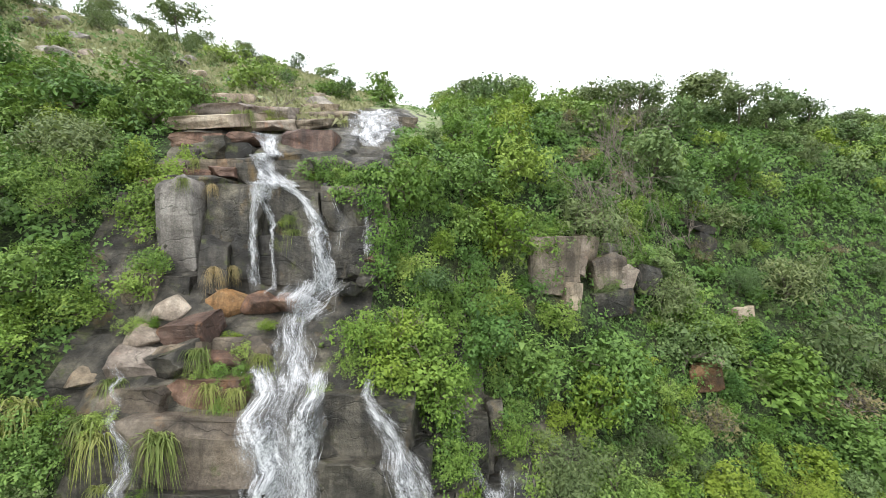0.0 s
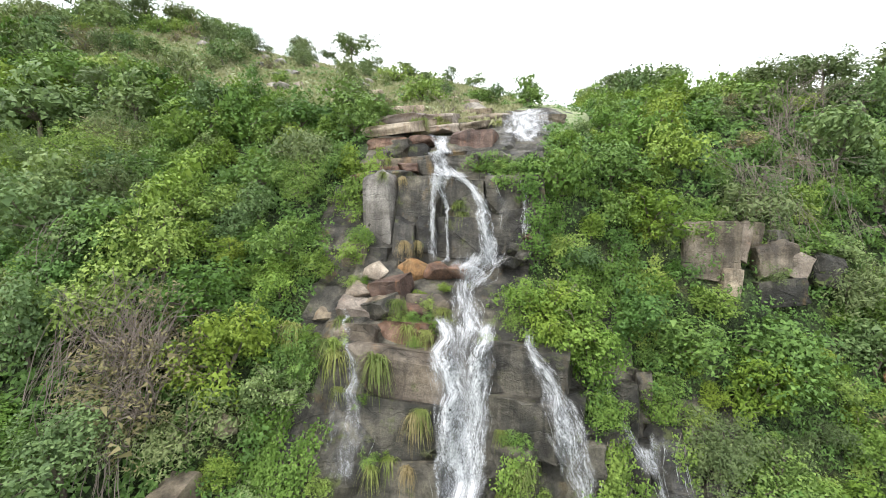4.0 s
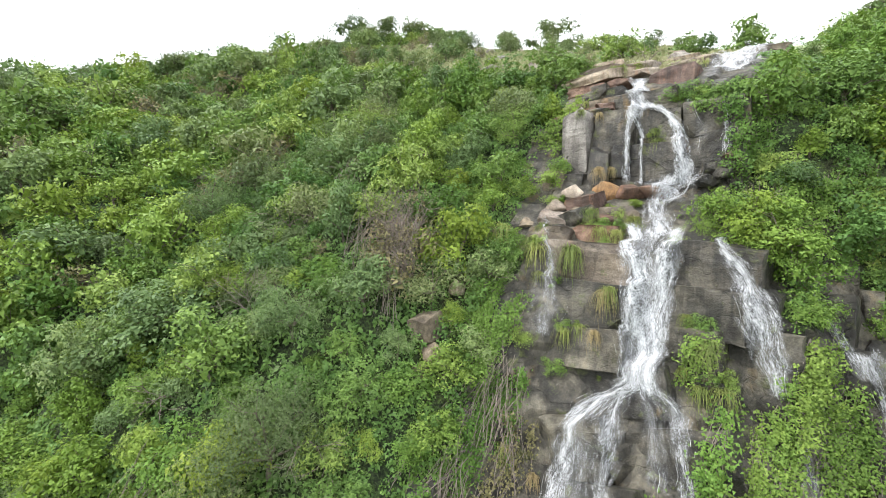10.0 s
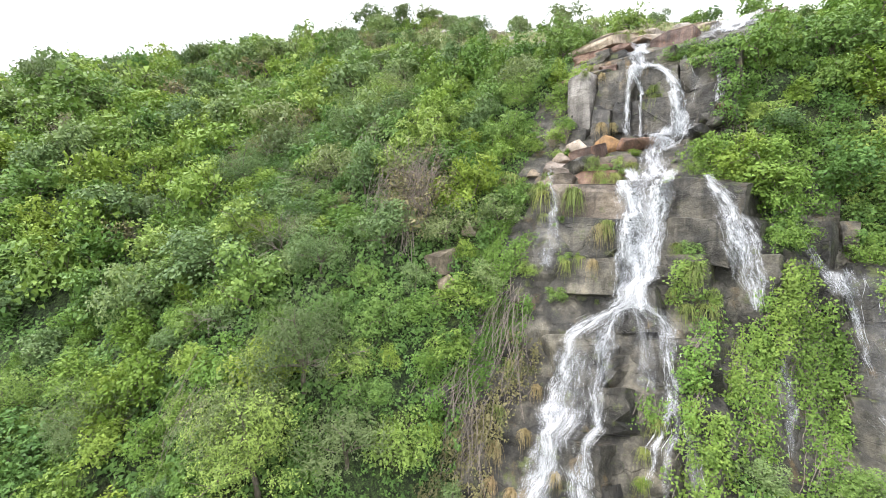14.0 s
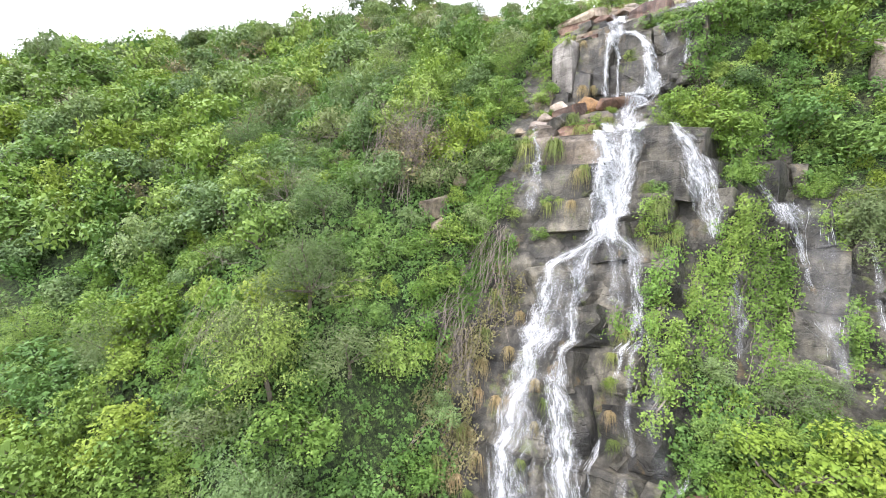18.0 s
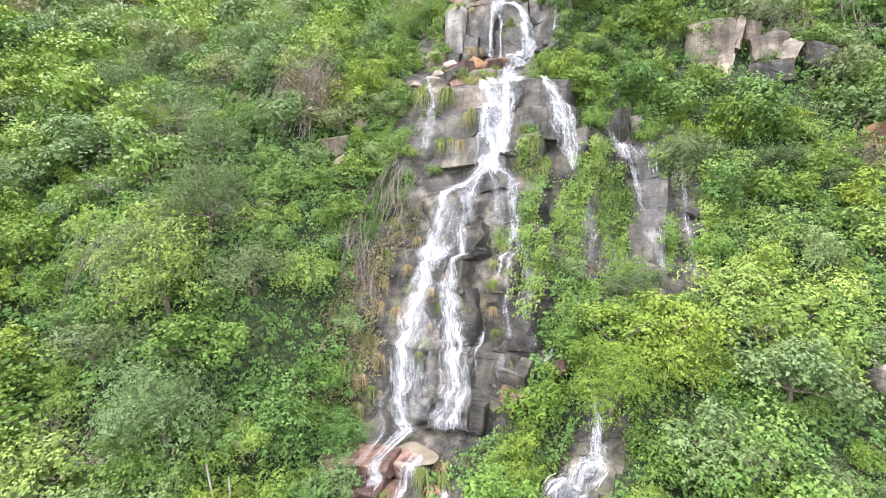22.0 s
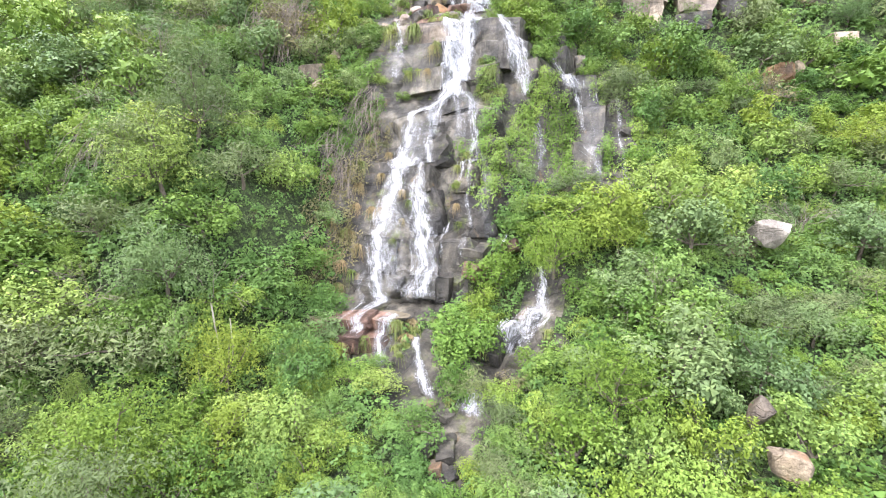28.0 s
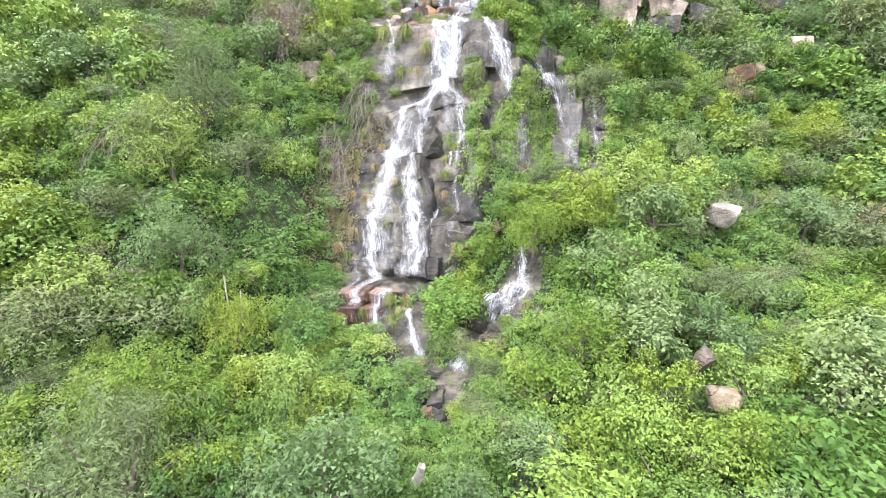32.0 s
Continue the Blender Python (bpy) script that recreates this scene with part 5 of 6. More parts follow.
def scatter_plants():
    rnd = random.Random(7)
    y = -18.0
    while y < 55:
        near_row = -14 < y < 24
        x = -100.0
        while x < (46 if y < 25 else 64):
            near = -14 < y < 30 and -30 < x < (27 if y < 14 else 18)
            gap = 2.1 if near else 2.5 if x > 2 and y < 42 else 3.3 if x > -60 else 4.6
            px, py = x + rnd.uniform(-0.8, 0.8), y + rnd.uniform(-0.8, 0.8)
            x += gap
            z = ground_z(px, py)
            if -3.4 < px < -0.8 and -0.2 < py < 6.0:
                continue
            if px > 20 and py < 1 or px < -34 and py < -11 or py < -14 and not -16 < px < 20:
                continue
            if -2.6 < px < 2.4 and 7.5 < py < 15 or 1.6 < px < 6.2 and 11.6 < py < 17.4 or -11.4 < px < -7.4 and 3 < py < 10.5 or -9 < px < -1.2 and 22 < py < 37:
                continue
            if 8 < z < 46 and py < 36 and bare(px, z) > -0.5 or wet_line(px, py):
                continue
            if any(math.hypot(px - a, py - b) < c for a, b, c in CLEAR) or any(math.hypot(px - a, py - b) < c * 0.8 for a, b, c in CROWNS):
                continue
            if py > 26 and -46 < px < 0 and rnd.random() > (0.42 if px < -20 else 0.3):
                continue
            f = noise.noise(Vector((px * 0.13, py * 0.13, 4.0))) + rnd.uniform(-0.35, 0.35) + (0.08 if py < 4 else 0)
            if py > 40:
                key = rnd.choice(("grey", "mid", "grey", "dark")) if px < 0 else "dark" if rnd.random() < 0.7 else "mid"
            elif py > 27 and px < -8:
                key = rnd.choice(("grey", "grey", "mid", "olive", "dark"))
            elif f < -0.3:
                key = "grey" if rnd.random() < 0.75 else "olive"
            elif f < -0.06:
                key = rnd.choice(("dark", "dark", "deep", "vine"))
            elif f < 0.3:
                key = rnd.choice(("mid", "mid", "deep", "vine", "fresh"))
            else:
                key = rnd.choice(("lime", "lime", "fresh"))
            if count.get(key, 0) >= 255:
                key = min(("dark", "mid", "fresh", "vine", "grey", "deep"), key=lambda q: count.get(q, 0))
            if count.get(key, 0) >= 255:
                continue
            size = rnd.choice((0.65, 0.8, 0.95, 1.05, 1.2, 1.4)) * (1.2 if gap > 3 else 1.1 if gap > 2.2 else 1.0) * (1.25 if gap > 4 else 1)
            if -4.5 < px < 5.0 and -8.5 < py < 0.5:
                size = min(size, 0.55)
            if 1.5 < px < 6.0 and -2.0 < py < 4.0:
                size = min(size, 0.5)
            if 3.5 < px < 12.5 and 20.5 < py < 24:
                size = min(size, 0.8)
            if 9.6 < px < 13.6 and -1 < py < 9.5 or 14.5 < px < 18.5 and 3 < py < 13:
                size = min(size, 0.7)
            if py > 26 and -46 < px < 0:
                size *= 0.6
            elif py > 28:
                size *= 0.8
            put_plant(key, rnd.randrange(4), px, py, size, rnd.uniform(0, 6.3), tall=rnd.uniform(0.85, 1.3), far=not near)
        y += 2.0 if near_row else 2.7


scatter_plants()


def fill_low():
    """Low bushes close together round the stream and below the boulders."""
    rnd = random.Random(17)
    for x0, x1, y0, y1, gap in ((-4.6, 5.2, -8.6, 0.4, 1.25), (9.6, 13.6, -1.0, 8.6, 1.4), (14.5, 18.0, 3.0, 12.0, 1.7), (2.6, 6.0, 8.5, 11.2, 1.3), (3.6, 13.2, 18.0, 24.6, 1.5), (12.0, 24.0, 22.0, 33.0, 2.0), (-16.0, -9.0, -9.0, -3.0, 1.5), (10.0, 13.0, 27.2, 30.0, 1.4), (-1.4, 4.6, 17.4, 23.6, 1.35)):
        y = y0
        while y < y1:
            x = x0
            while x < x1:
                px, py = x + rnd.uniform(-0.5, 0.5), y + rnd.uniform(-0.5, 0.5)
                x += gap
                if wet_line(px, py) or any(math.hypot(px - a, py - b) < c * 0.8 for a, b, c in CLEAR):
                    continue
                put_plant(rnd.choice(("lime", "mid", "deep", "fresh", "vine", "grey")), rnd.randrange(4), px, py, rnd.uniform(0.4, 0.66), rnd.uniform(0, 6.3), tall=rnd.uniform(0.85, 1.2), far=False)
            y += gap


fill_low()


def fill_gaps():
    """Small bushes wherever the slope would show bare between the crowns."""
    rnd = random.Random(31)
    for i, j in itertools.product(range(44), range(30)):
        x, y = -32 + 1.3 * i + rnd.uniform(-0.4, 0.4), -11.5 + 1.3 * j + rnd.uniform(-0.4, 0.4)
        z = ground_z(x, y)
        if bare(x, z) > -0.5 and y < 36 or behind_veil(x, z) or wet_line(x, y) or -3.4 < x < -0.8 and -0.2 < y < 6.0 or -9 < x < -1.2 and 22 < y < 37 or x > 20 and y < 1:
            continue
        if any(math.hypot(x - a, y - b) < c * 0.6 for a, b, c in CLEAR) or any(math.hypot(x - a, y - b) < max(c * 0.82, 0.8) for a, b, c in STOOD):
            continue
        key = rnd.choice(("vine", "fresh", "deep", "dark", "mid"))
        if count.get(key, 0) >= 290:
            key = min(("dark", "mid", "fresh", "vine", "lime", "deep", "grey"), key=lambda q: count.get(q, 0))
        if count.get(key, 0) < 290:
            put_plant(key, rnd.randrange(4), x, y, rnd.uniform(0.5, 0.8), rnd.uniform(0, 6.3), tall=rnd.uniform(0.8, 1.1))


fill_gaps()
for pools in KINDS.values():
    for ob in {o.name: o for pool in pools for o in pool}.values():
        if ob.name not in placed:
            for child in list(ob.children):
                bpy.data.objects.remove(child)
            bpy.data.objects.remove(ob)


def undergrowth():
    """Low shrublets that close the gaps between the bushes."""
    rng = np.random.default_rng(5)
    pos, nrm, size = [], [], []
    for _ in range(40000):
        x, y = rng.uniform(-56, 42), rng.uniform(-12, 42)
        if (x < -34 or y > 26 and x < 2 or y < -9) and rng.random() < 0.6:
            continue
        z = ground_z(x, y)
        if 8 < z < 46 and y < 36 and (bare(x, z) > -0.2 or behind_veil(x, z)) or wet_line(x, y):
            continue
        if y > 28 and x < 0 and rng.random() > 0.3:
            continue
        n = np.array(slope_normal(x, y))
        small = -14 < x < 18 and y < 24
        k = 18 if small else 11
        u = rng.normal(size=(k, 3))
        u /= np.linalg.norm(u, axis=1, keepdims=True)
        u = np.where((u @ n)[:, None] < 0, -u, u)
        r = rng.uniform(0.2, 0.5)
        pos.append(np.array([x, y, z]) + n * rng.uniform(-0.1, 0.5) + u * r * rng.uniform(0.6, 1.1, (k, 1)))
        nrm.append(u * 0.6 + n * 0.6 + rng.normal(size=(k, 3)) * 0.25)
        size.append(np.full(k, 0.14 if small else 0.22))
    me = leaf_mesh("undergrowth", np.concatenate(pos), np.concatenate(nrm), np.concatenate(size), 0.8, rng, simple=True)
    me.materials.append(LEAF_DEEP)
    tagged(new("undergrowth", me), "dense green undergrowth of leaves and creepers on the slope", "undergrowth", kind="stuff")


undergrowth()


# ---- creepers that hang down the rock ----
def creeper(x0, x1, z0, z1, strands, mat, seed, label, leaf=0.11):
    """Ropes of leafy stems down the rock, with dark gaps between the ropes."""
    rng = np.random.default_rng(seed)
    pos, nrm = [], []
    root = new("hanging_creeper")
    root.location = ((x0 + x1) / 2, cliff_y((x0 + x1) / 2, z0), z0)
    tagged(root, label, "creeper", "hanging creepers")
    bm = bmesh.new()
    ropes = max(3, int((x1 - x0) / 0.42))
    lines = [(x0 + (x1 - x0) * (k + rng.uniform(0.2, 0.8)) / ropes, rng.uniform(0.1, 0.85), rng.uniform(0, 0.3), rng.uniform(0, 0.55)) for k in range(ropes)]
    for k in range(strands):
        line, thick, high, low = lines[k % ropes]
        x, top = line + rng.normal() * 0.11, z1 - (high + rng.uniform(-0.08, 0.08)) * (z1 - z0)
        foot = z0 + max(0.0, low + rng.uniform(-0.2, 0.1)) * (z1 - z0)
        n = int((top - foot) * 10)
        last = y_now = None
        for q in range(n):
            t = q / max(n - 1, 1)
            z = top + (foot - top) * t
            if q % 2 == 0:
                y_now = rock_y(x, cliff_y(x, z), z)
                p = Vector((x, y_now - 0.08, z))
                if last and (p - last).length < 1.5:
                    tube(bm, last - root.location, p - root.location, 0.014, 0.014, 3)
                last = p
            lobe = 0.55 + 0.45 * math.sin(z * 4.3 + line * 9.0 + k % ropes)
            out = thick * lobe * rng.uniform(0.55, 1.0)
            o = rng.normal(size=3) * [0.13 * lobe + 0.04, 0.08, 0.06]
            pos.append(np.array([x, y_now - 0.1 - out, z]) + o - np.array(root.location))
            nrm.append(np.array([rng.normal() * 0.35, -0.65, 0.75 + rng.normal() * 0.2]))
            x += rng.normal() * 0.04
    tagged(part("stem", bm, TWIG, root), kind="stuff")
    pos, nrm = sprays(rng, np.array(pos), np.array(nrm), leaf, 7)
    part("foliage", leaf_mesh("leaves", pos, nrm, leaf, 0.8, rng, droop=1.2, simple=True), mat, root)


for i, (x0, x1, z0, z1, n, mat) in enumerate([
    (-1.7, 0.1, 17.4, 24.0, 16, LEAF_CREEPER), (-0.5, 0.3, 18.4, 25.2, 9, LEAF_CREEPER), (1.0, 2.3, 17.6, 25.0, 20, LEAF_CREEPER), (0.2, 1.1, 22.6, 26.8, 18, LEAF_CREEPER), (0.2, 1.8, 16.4, 18.6, 14, LEAF_FRESH), (-2.0, -1.2, 20.6, 24.4, 8, LEAF_FRESH),
    (-11.2, -9.6, 23.5, 28.0, 24, LEAF_CREEPER), (-10.2, -8.6, 20.0, 25.0, 18, LEAF_CREEPER), (-9.8, -8.2, 16.5, 21.0, 10, LEAF_OLIVE), (-12.0, -10.6, 25.5, 29.6, 20, LEAF_CREEPER), (-9.4, -7.8, 13.5, 17.5, 9, LEAF_OLIVE),
    (-11.4, -10.0, 19.0, 24.0, 18, LEAF_CREEPER), (-6.3, -4.6, 37.2, 38.6, 16, LEAF_CREEPER), (-4.6, -3.4, 36.6, 38.6, 16, LEAF_CREEPER), (-3.4, -2.0, 34.5, 38.4, 22, LEAF_CREEPER), (-2.8, -1.4, 33.0, 36.5, 20, LEAF_CREEPER),
    (-11.8, -10.8, 32.8, 34.6, 14, LEAF_CREEPER), (-13.2, -11.9, 34.6, 38.0, 18, LEAF_CREEPER), (-12.0, -11.0, 36.6, 39.2, 12, LEAF_LIME), (-3.3, -2.2, 24.4, 26.8, 10, LEAF_CREEPER), (-3.4, -2.6, 20.2, 21.4, 6, LEAF_CREEPER),
    (3.3, 3.9, 23.4, 26.4, 8, LEAF_CREEPER), (4.1, 4.8, 18.6, 22.0, 9, LEAF_CREEPER), (6.0, 6.9, 18.4, 22.6, 12, LEAF_FRESH), (4.0, 5.2, 23.4, 27.0, 16, LEAF_GREY), (6.0, 7.8, 20.0, 25.0, 18, LEAF_CREEPER), (-8.2, -7.1, 13.0, 16.5, 6, LEAF_OLIVE), (-8.9, -7.8, 18.0, 23.0, 7, LEAF_OLIVE), (-0.1, 0.5, 26.6, 29.4, 8, LEAF_CREEPER), (0.8, 2.2, 28.3, 31.0, 16, LEAF_CREEPER), (-1.2, 0.6, 29.4, 33.6, 22, LEAF_CREEPER), (0.4, 2.2, 29.6, 34.0, 24, LEAF_CREEPER), (1.8, 3.6, 29.0, 33.4, 22, LEAF_MID), (-2.0, -0.6, 31.6, 34.6, 16, LEAF_MID),
]):
    creeper(x0, x1, z0, z1, n, mat, 700 + i, "leafy green creeper hanging down the wet rock")


# ---- grass tussocks ----
def tussock_mesh(seed, blades, length):
    rng = np.random.default_rng(seed)
    verts, faces = [], []
    for _ in range(blades):
        a = rng.uniform(0, 2 * np.pi)
        ln, w = length * rng.uniform(0.5, 1.15), rng.uniform(0.012, 0.028)
        out = np.array([math.cos(a) * 0.75, math.sin(a) * 0.6 - 0.35, 0])
        p = rng.normal(size=3) * [0.14, 0.1, 0.04]
        side = np.cross(out, [0, 0, 1])
        side /= np.linalg.norm(side) + 1e-6
        rise = rng.uniform(0.5, 1.0)
        for k in range(6):
            t = k / 5
            c = p + out * ln * 0.55 * t + np.array([0, 0, ln * (rise * t - (rise + rng.uniform(0.5, 0.9)) * t * t)])
            ww = w * (1 - t * 0.85)
            verts += [c - side * ww, c + side * ww]
            if k:
                b = len(verts) - 4
                faces.append((b, b + 1, b + 3, b + 2))
    return raw_mesh("blades", verts, faces)


TUSSOCKS = []
for i in range(4):
    root = tagged(new("grass_tussock"), "", "grass", "grass tussocks")
    part("grass_blade_tuft", tussock_mesh(60 + i, 110, 1.5), GRASS if i < 3 else DRY_GRASS, root)
    TUSSOCKS.append(root)
for i, (x, z, size, k) in enumerate([(-11.9, 30.6, 1.2, 0), (-10.6, 29.9, 1.3, 1), (-10.0, 29.6, 1.1, 2), (-8.1, 29.6, 1.2, 0), (-8.2, 31.4, 0.9, 1), (-10.4, 30.7, 0.8, 2), (-8.9, 33.8, 0.7, 3), (-8.4, 33.8, 0.6, 3), (-6.3, 31.0, 0.8, 0), (-6.6, 30.4, 0.7, 1), (-6.5, 35.8, 0.6, 2), (-6.3, 35.2, 0.7, 0), (-6.3, 27.8, 0.9, 3), (-6.1, 28.0, 0.8, 1), (-2.6, 25.9, 0.9, 0), (-2.4, 26.2, 0.7, 2), (-8.1, 29.5, 0.9, 2), (-2.7, 24.4, 0.8, 1), (-7.7, 26.1, 0.7, 0), (-7.2, 26.3, 0.7, 2), (-2.8, 11.8, 0.9, 3), (-2.4, 11.6, 0.9, 0), (-3.2, 12.0, 0.9, 1), (-4.7, 11.3, 0.7, 3), (-7.3, 13.2, 0.9, 3), (-8.1, 16.0, 0.8, 0), (-2.8, 20.4, 0.6, 1), (-1.9, 24.5, 0.8, 0), (-7.4, 30.5, 0.8, 0), (-7.0, 37.4, 0.5, 3), (-10.2, 37.3, 0.5, 0), (-9.4, 37.1, 0.5, 3), (-10.9, 38.3, 0.5, 1), (-2.6, 11.4, 0.8, 3), (-2.3, 11.2, 0.7, 0), (-5.6, 18.2, 0.5, 3), (-4.9, 17.6, 0.5, 0), (-2.9, 19.6, 0.5, 1), (-7.0, 15.2, 0.7, 3), (-7.1, 17.2, 0.7, 3), (-6.9, 13.9, 0.7, 0), (-7.3, 19.2, 0.6, 3), (-3.4, 27.0, 0.5, 0), (-6.4, 26.2, 0.6, 3), (-9.6, 28.4, 0.6, 0), (-3.3, 25.0, 0.5, 2), (-8.3, 18.6, 0.8, 3), (-8.0, 17.4, 0.7, 3), (-8.6, 19.9, 0.8, 0), (-7.8, 15.9, 0.8, 3), (-8.4, 15.0, 0.8, 0), (-7.6, 14.4, 0.7, 3), (-8.8, 16.6, 0.8, 3), (-7.7, 20.6, 0.6, 3), (-8.9, 21.6, 0.8, 0), (-2.3, 16.4, 0.5, 0), (-2.6, 17.4, 0.5, 3), (-2.8, 18.6, 0.5, 0), (-5.2, 16.6, 0.45, 3), (-5.0, 15.6, 0.4, 0)]):
    y = rock_y(x, cliff_y(x, z), z)
    m = Matrix.LocRotScale(Vector((x, y - 0.05, z)), Euler((0, 0, radians(i * 29 % 40 - 20))), Vector((size, size, size)))
    lab = "dry straw-coloured grass tuft drooping over the rock" if k == 3 else "long green grass tussock drooping over the rock"
    if TUSSOCKS[k].name in placed:
        copy_thing(TUSSOCKS[k], m @ Matrix.Diagonal((*TUSSOCKS[k].scale, 1)).inverted())
    else:
        placed.add(TUSSOCKS[k].name)
        TUSSOCKS[k].matrix_world = m
        tagged(TUSSOCKS[k], lab)
for i, (x, y, size) in enumerate([(-12.6, 21.9, 0.8), (-10.4, 21.9, 0.8), (-10.0, 22.3, 0.8), (-9.4, 23.4, 0.9), (-9.0, 23.0, 0.8), (-8.9, 24.4, 0.8), (-7.6, 24.6, 0.6), (-6.0, 26.6, 0.6), (-2.7, 0.2, 0.7), (-2.2, -0.3, 0.7), (-0.9, 0.9, 0.6), (0.5, -0.6, 0.6), (0.8, -1.4, 0.6), (-3.9, -0.4, 0.6), (3.4, 3.0, 0.6), (1.0, 1.2, 0.6)]):
    size /= TUSSOCKS[i % 3].scale.x
    copy_thing(TUSSOCKS[i % 3], Matrix.LocRotScale(Vector((x, y, rock_z(x, y))), Euler((0, 0, i)), Vector((size, size, size))))


def hill_grass():
    """Short rough grass on the open hill above the falls."""
    rng = np.random.default_rng(9)
    n = 26000
    x, y = rng.uniform(-50, -6, n), rng.uniform(26, 50, n)
    z = np.array([ground_z(a, b) for a, b in zip(x, y)])
    pos = np.stack([x, y, z + 0.18], 1)
    nrm = rng.normal(size=(n, 3)) * [1, 1, 0.25]
    me = leaf_mesh("hill_grass", pos, nrm, 0.55, 0.3, rng, droop=0, simple=True)
    me.materials.append(HILL_GRASS)
    tagged(new("hill_grass", me), "short rough grass on the open hilltop", "grass", kind="stuff")


hill_grass()


# ---- dead wood ----
def dead_log(x, y, z, length, radius, turn, label):
    """A pale broken trunk with a splintered end."""
    bm = bmesh.new()
    rnd = random.Random(int(x * 10))
    rings, sides, n = [], 9, 9
    for k in range(n):
        t = k / (n - 1)
        r = radius * (1 - 0.35 * t) * rnd.uniform(0.92, 1.06)
        c = Vector((0.05 * math.sin(3 * t), 0.04 * math.cos(2 * t), t * length))
        ring = []
        for i in range(sides):
            a = 2 * math.pi * i / sides
            lift = rnd.uniform(0, 0.45) * length * 0.3 if k == n - 1 else 0
            ring.append(bm.verts.new(c + Vector((math.cos(a) * r, math.sin(a) * r * 0.85, lift))))
        rings.append(ring)
    for p, q in zip(rings, rings[1:]):
        for i in range(sides):
            bm.faces.new((p[i], p[(i + 1) % sides], q[(i + 1) % sides], q[i]))
    bm.faces.new(rings[0][::-1])
    tip = bm.verts.new(Vector((0, 0, length * 1.02)))
    for i in range(sides):
        bm.faces.new((rings[-1][i], rings[-1][(i + 1) % sides], tip))
    ob = part("fallen_log", bm, DEADWOOD)
    ob.matrix_world = pose(x, y, z, *turn)
    tagged(ob, label, "log")


def dead_branch(x, y, z, size, turn, seed, stems=1):
    """Bare forked branches that stick out of the leaves."""
    rnd = random.Random(seed)
    bm = bmesh.new()

    def ring(p, d, r):
        q = d.to_track_quat("Z", "Y")
        return [bm.verts.new(p + q @ Vector((math.cos(a * 1.5708) * r, math.sin(a * 1.5708) * r, 0))) for a in range(4)]

    tips = []
    for _ in range(stems):
        d = Vector((rnd.uniform(-0.6, 0.6) if stems > 1 else 0.1, rnd.uniform(-0.5, 0.2) if stems > 1 else 0, 1)).normalized()
        tips.append((Vector((0, 0, -0.9)), d, 0.034, 7 if stems > 1 else 6, ring(Vector((0, 0, -0.9)), d, 0.036)))
    while tips:
        p, d, r, left, old = tips.pop()
        q = p + d * rnd.uniform(0.25, 0.5)
        top = ring(q, d, r * 0.75)
        for i in range(4):
            bm.faces.new((old[i], old[(i + 1) % 4], top[(i + 1) % 4], top[i]))
        if left:
            for _ in range(2 if left in (6, 5, 3, 2, 1) else 1):
                e = (d + Vector([rnd.uniform(-0.6, 0.6) for _ in range(3)])).normalized()
                tips.append((q, e, r * 0.76, left - 1, top))
    ob = part("dead_branch", bm, TWIG)
    ob.matrix_world = Matrix.LocRotScale(Vector((x, y, z)), Euler([radians(a) for a in turn]), Vector((size,) * 3))
    tagged(ob, "bare grey dead bush with many fine twigs" if stems > 1 else "bare grey dead branch sticking out of the bushes", "branch", "dead branches")


def tangle(x, y, wide, tall, stems, seed):
    """A curtain of bare hanging stems in a gap of the canopy."""
    rnd = random.Random(seed)
    root = new("stem_tangle")
    root.location = (x, y, ground_z(x, y))
    tagged(root, "tangle of bare grey-brown hanging stems between bushes", "vines", "stem tangles")
    bm = bmesh.new()
    for _ in range(stems):
        px, py = rnd.uniform(-wide, wide), rnd.uniform(-0.6, 0.8)
        p = Vector((px, py, ground_z(x + px, y + py) - root.location.z + rnd.uniform(0.55, 1.0) * tall))
        d = Vector((rnd.uniform(-0.35, 0.35), -0.5, -0.55))
        r = rnd.uniform(0.005, 0.014)
        for k in range(rnd.randrange(5, 9)):
            q = p + d.normalized() * rnd.uniform(0.3, 0.5)
            tube(bm, p, q, r, r * 0.9, 4)
            p = q
            d = d + Vector((rnd.uniform(-0.25, 0.25), rnd.uniform(-0.1, 0.15), -0.12))
    tagged(part("stem", bm, TWIG, root), kind="stuff")


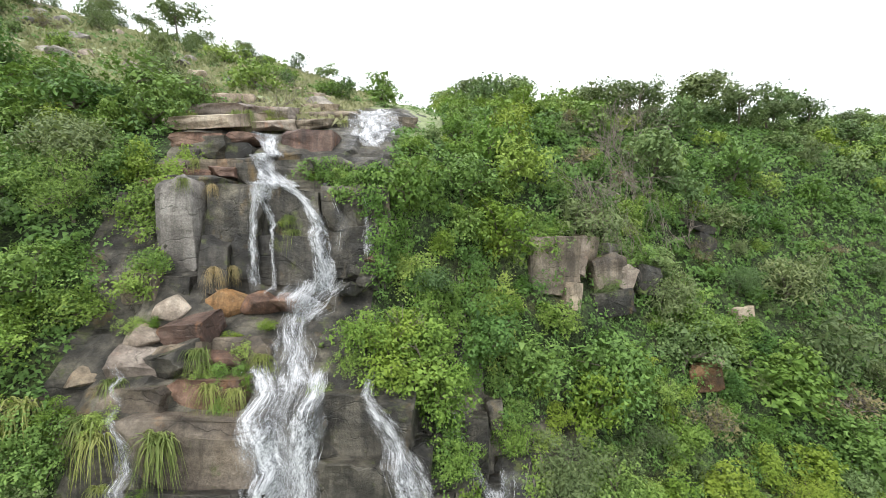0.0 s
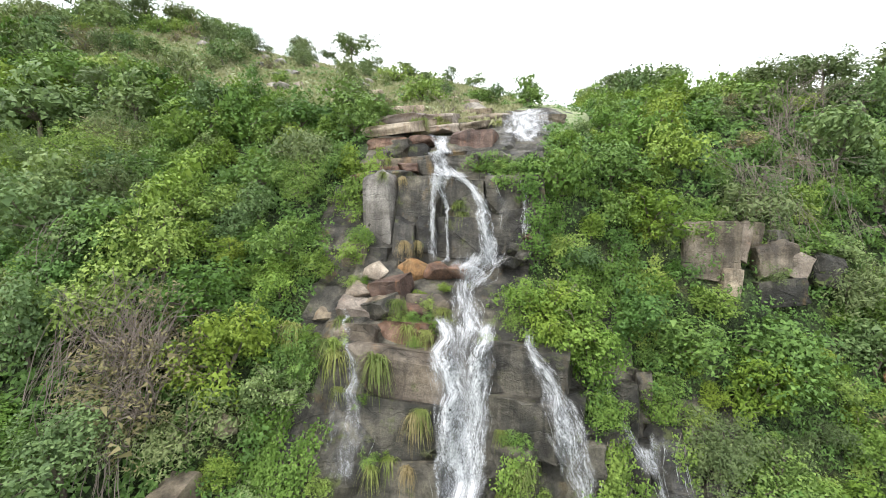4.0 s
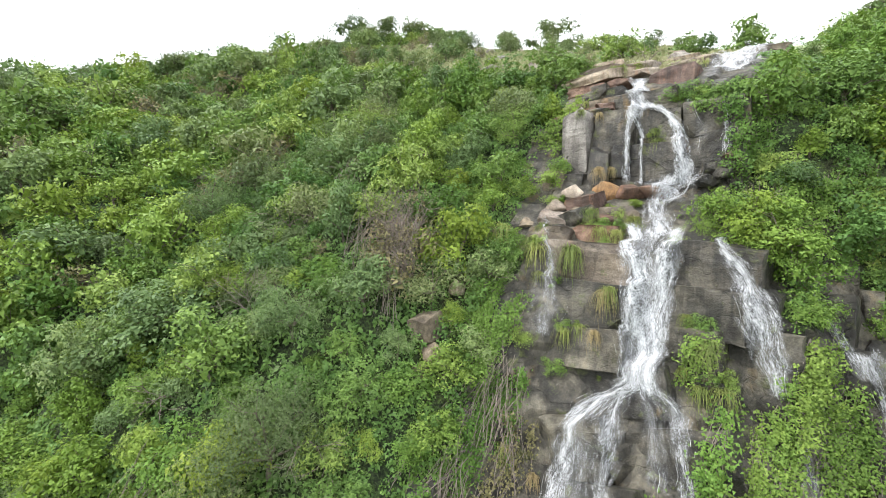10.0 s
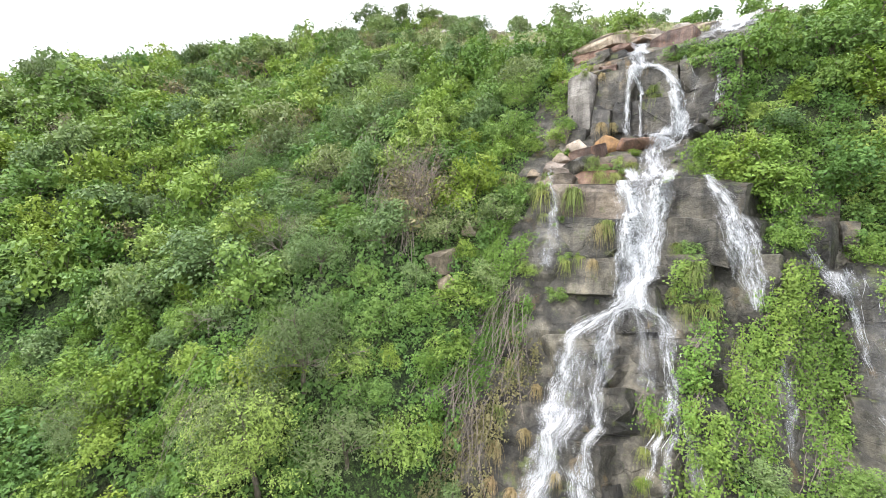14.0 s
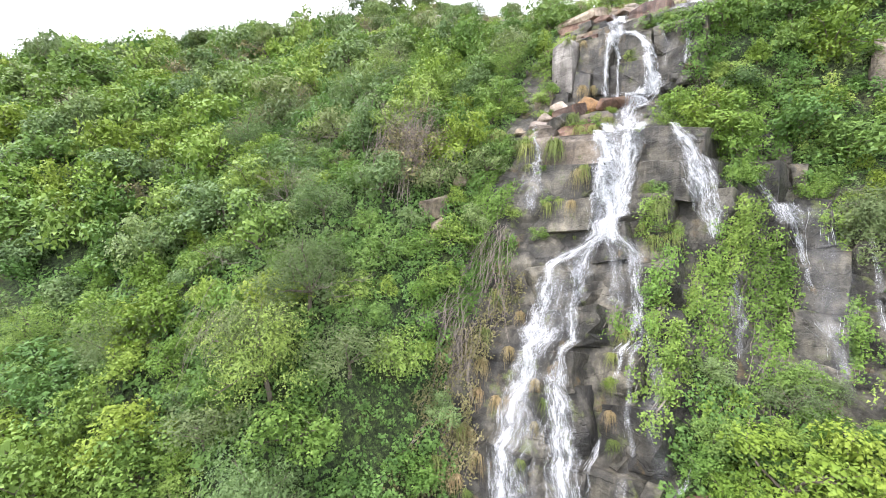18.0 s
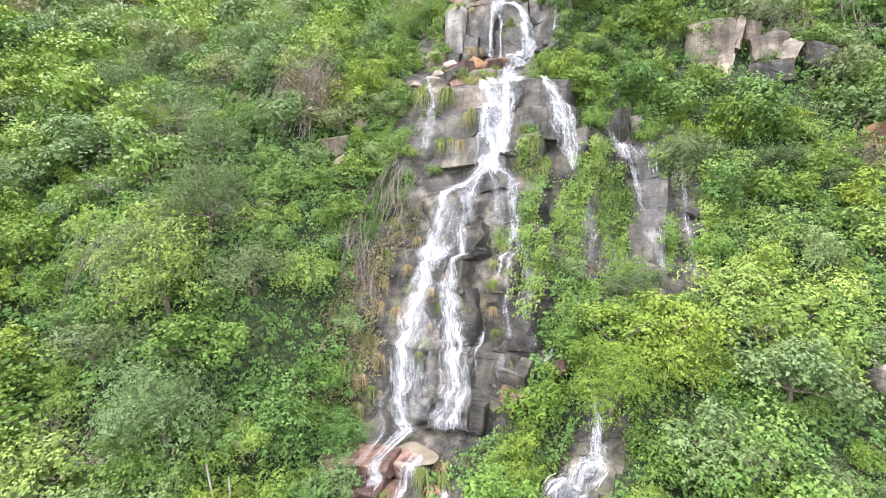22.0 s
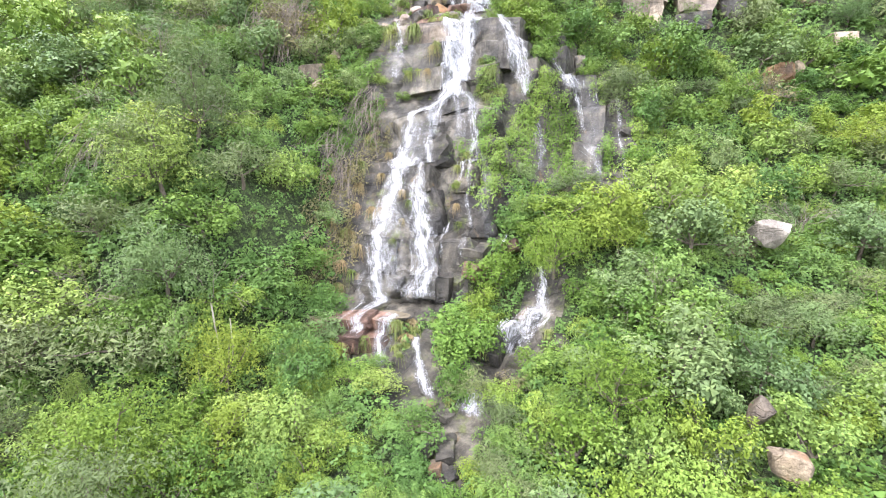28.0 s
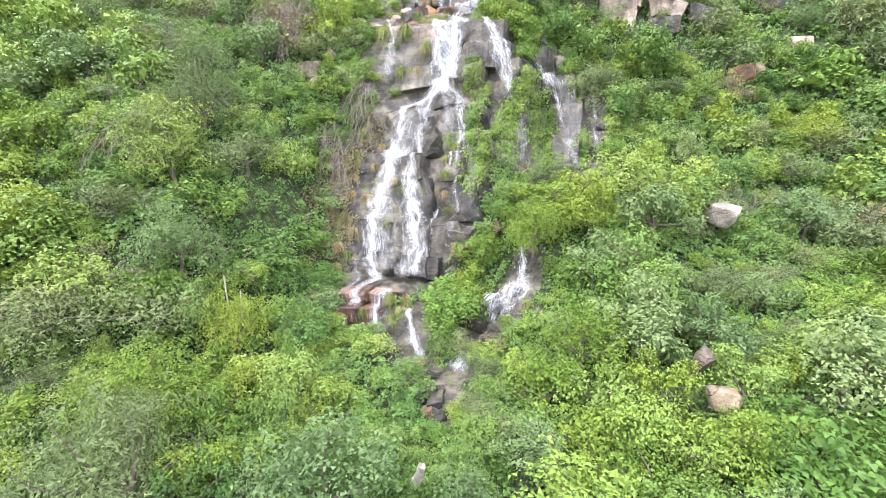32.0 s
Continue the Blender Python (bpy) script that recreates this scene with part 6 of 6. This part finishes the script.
DEADWOOD = bark_material("pale_deadwood", (0.3, 0.27, 0.23), (0.55, 0.51, 0.45))
dead_log(2.5, -6.9, 8.4, 1.6, 0.17, (28, 30, 0), "pale broken log standing among the bushes by the stream")
for i, (x, y, size, turn) in enumerate([(-14.2, 1.0, 1.1, (30, 20, 0)), (-9.4, -3.4, 1.0, (30, 40, 10)), (8.4, 26.0, 1.6, (40, 10, 0)), (10.6, 27.6, 1.6, (40, -30, 0)), (12.4, 28.6, 1.5, (30, 20, 40)), (8.0, 8.4, 1.1, (30, 20, 0)), (-1.6, 15.6, 0.7, (20, 30, 0)), (-20.6, -2.0, 1.1, (30, 30, 0)), (11.6, 29.6, 1.7, (30, -10, 80))]):
    dead_branch(x, y, ground_z(x, y) + 1.9, size, turn, 40 + i)
for i, (x, y, size) in enumerate([(12.6, 31.6, 1.5), (14.2, 32.6, 1.5), (11.4, 30.8, 1.2), (8.6, 25.2, 1.1), (9.6, 25.8, 1.2), (16.4, 28.6, 1.2), (-16.2, 8.8, 1.3), (-15.0, 7.6, 1.1), (-17.4, 8.2, 1.2), (-24.4, 6.0, 1.1), (-9.2, 24.8, 0.9), (-12.8, -6.4, 0.9), (7.6, 4.0, 0.9), (-21.0, 2.0, 1.0), (13.6, 10.8, 1.0)]):
    dead_branch(x, y, ground_z(x, y) + 1.3 * size, size, (12, i * 7 % 20 - 10, i * 50), 140 + i, 4)
for i, (x, y, wide, tall, n) in enumerate([(-16.4, 8.6, 1.6, 3.4, 90), (-15.2, 7.0, 1.2, 2.6, 50), (-17.8, 7.4, 1.0, 2.8, 40), (-22.6, 9.6, 1.0, 3.0, 30), (9.6, 25.6, 1.8, 2.6, 60), (12.4, 28.4, 2.0, 2.8, 60), (-9.2, 4.8, 0.9, 1.6, 60), (-9.0, 7.6, 0.8, 1.6, 60), (-18.0, -3.6, 1.0, 2.6, 30), ]):
    tangle(x, y, wide, tall, n, 80 + i)
for i, (x, y) in enumerate([(-8.6, -4.0), (-8.3, -3.7)]):
    dead_log(x, y, ground_z(x, y) - 0.2, 3.0 - 0.6 * i, 0.05, (8 - 5 * i, 6, 0), "thin pale bare trunk rising among bushes")
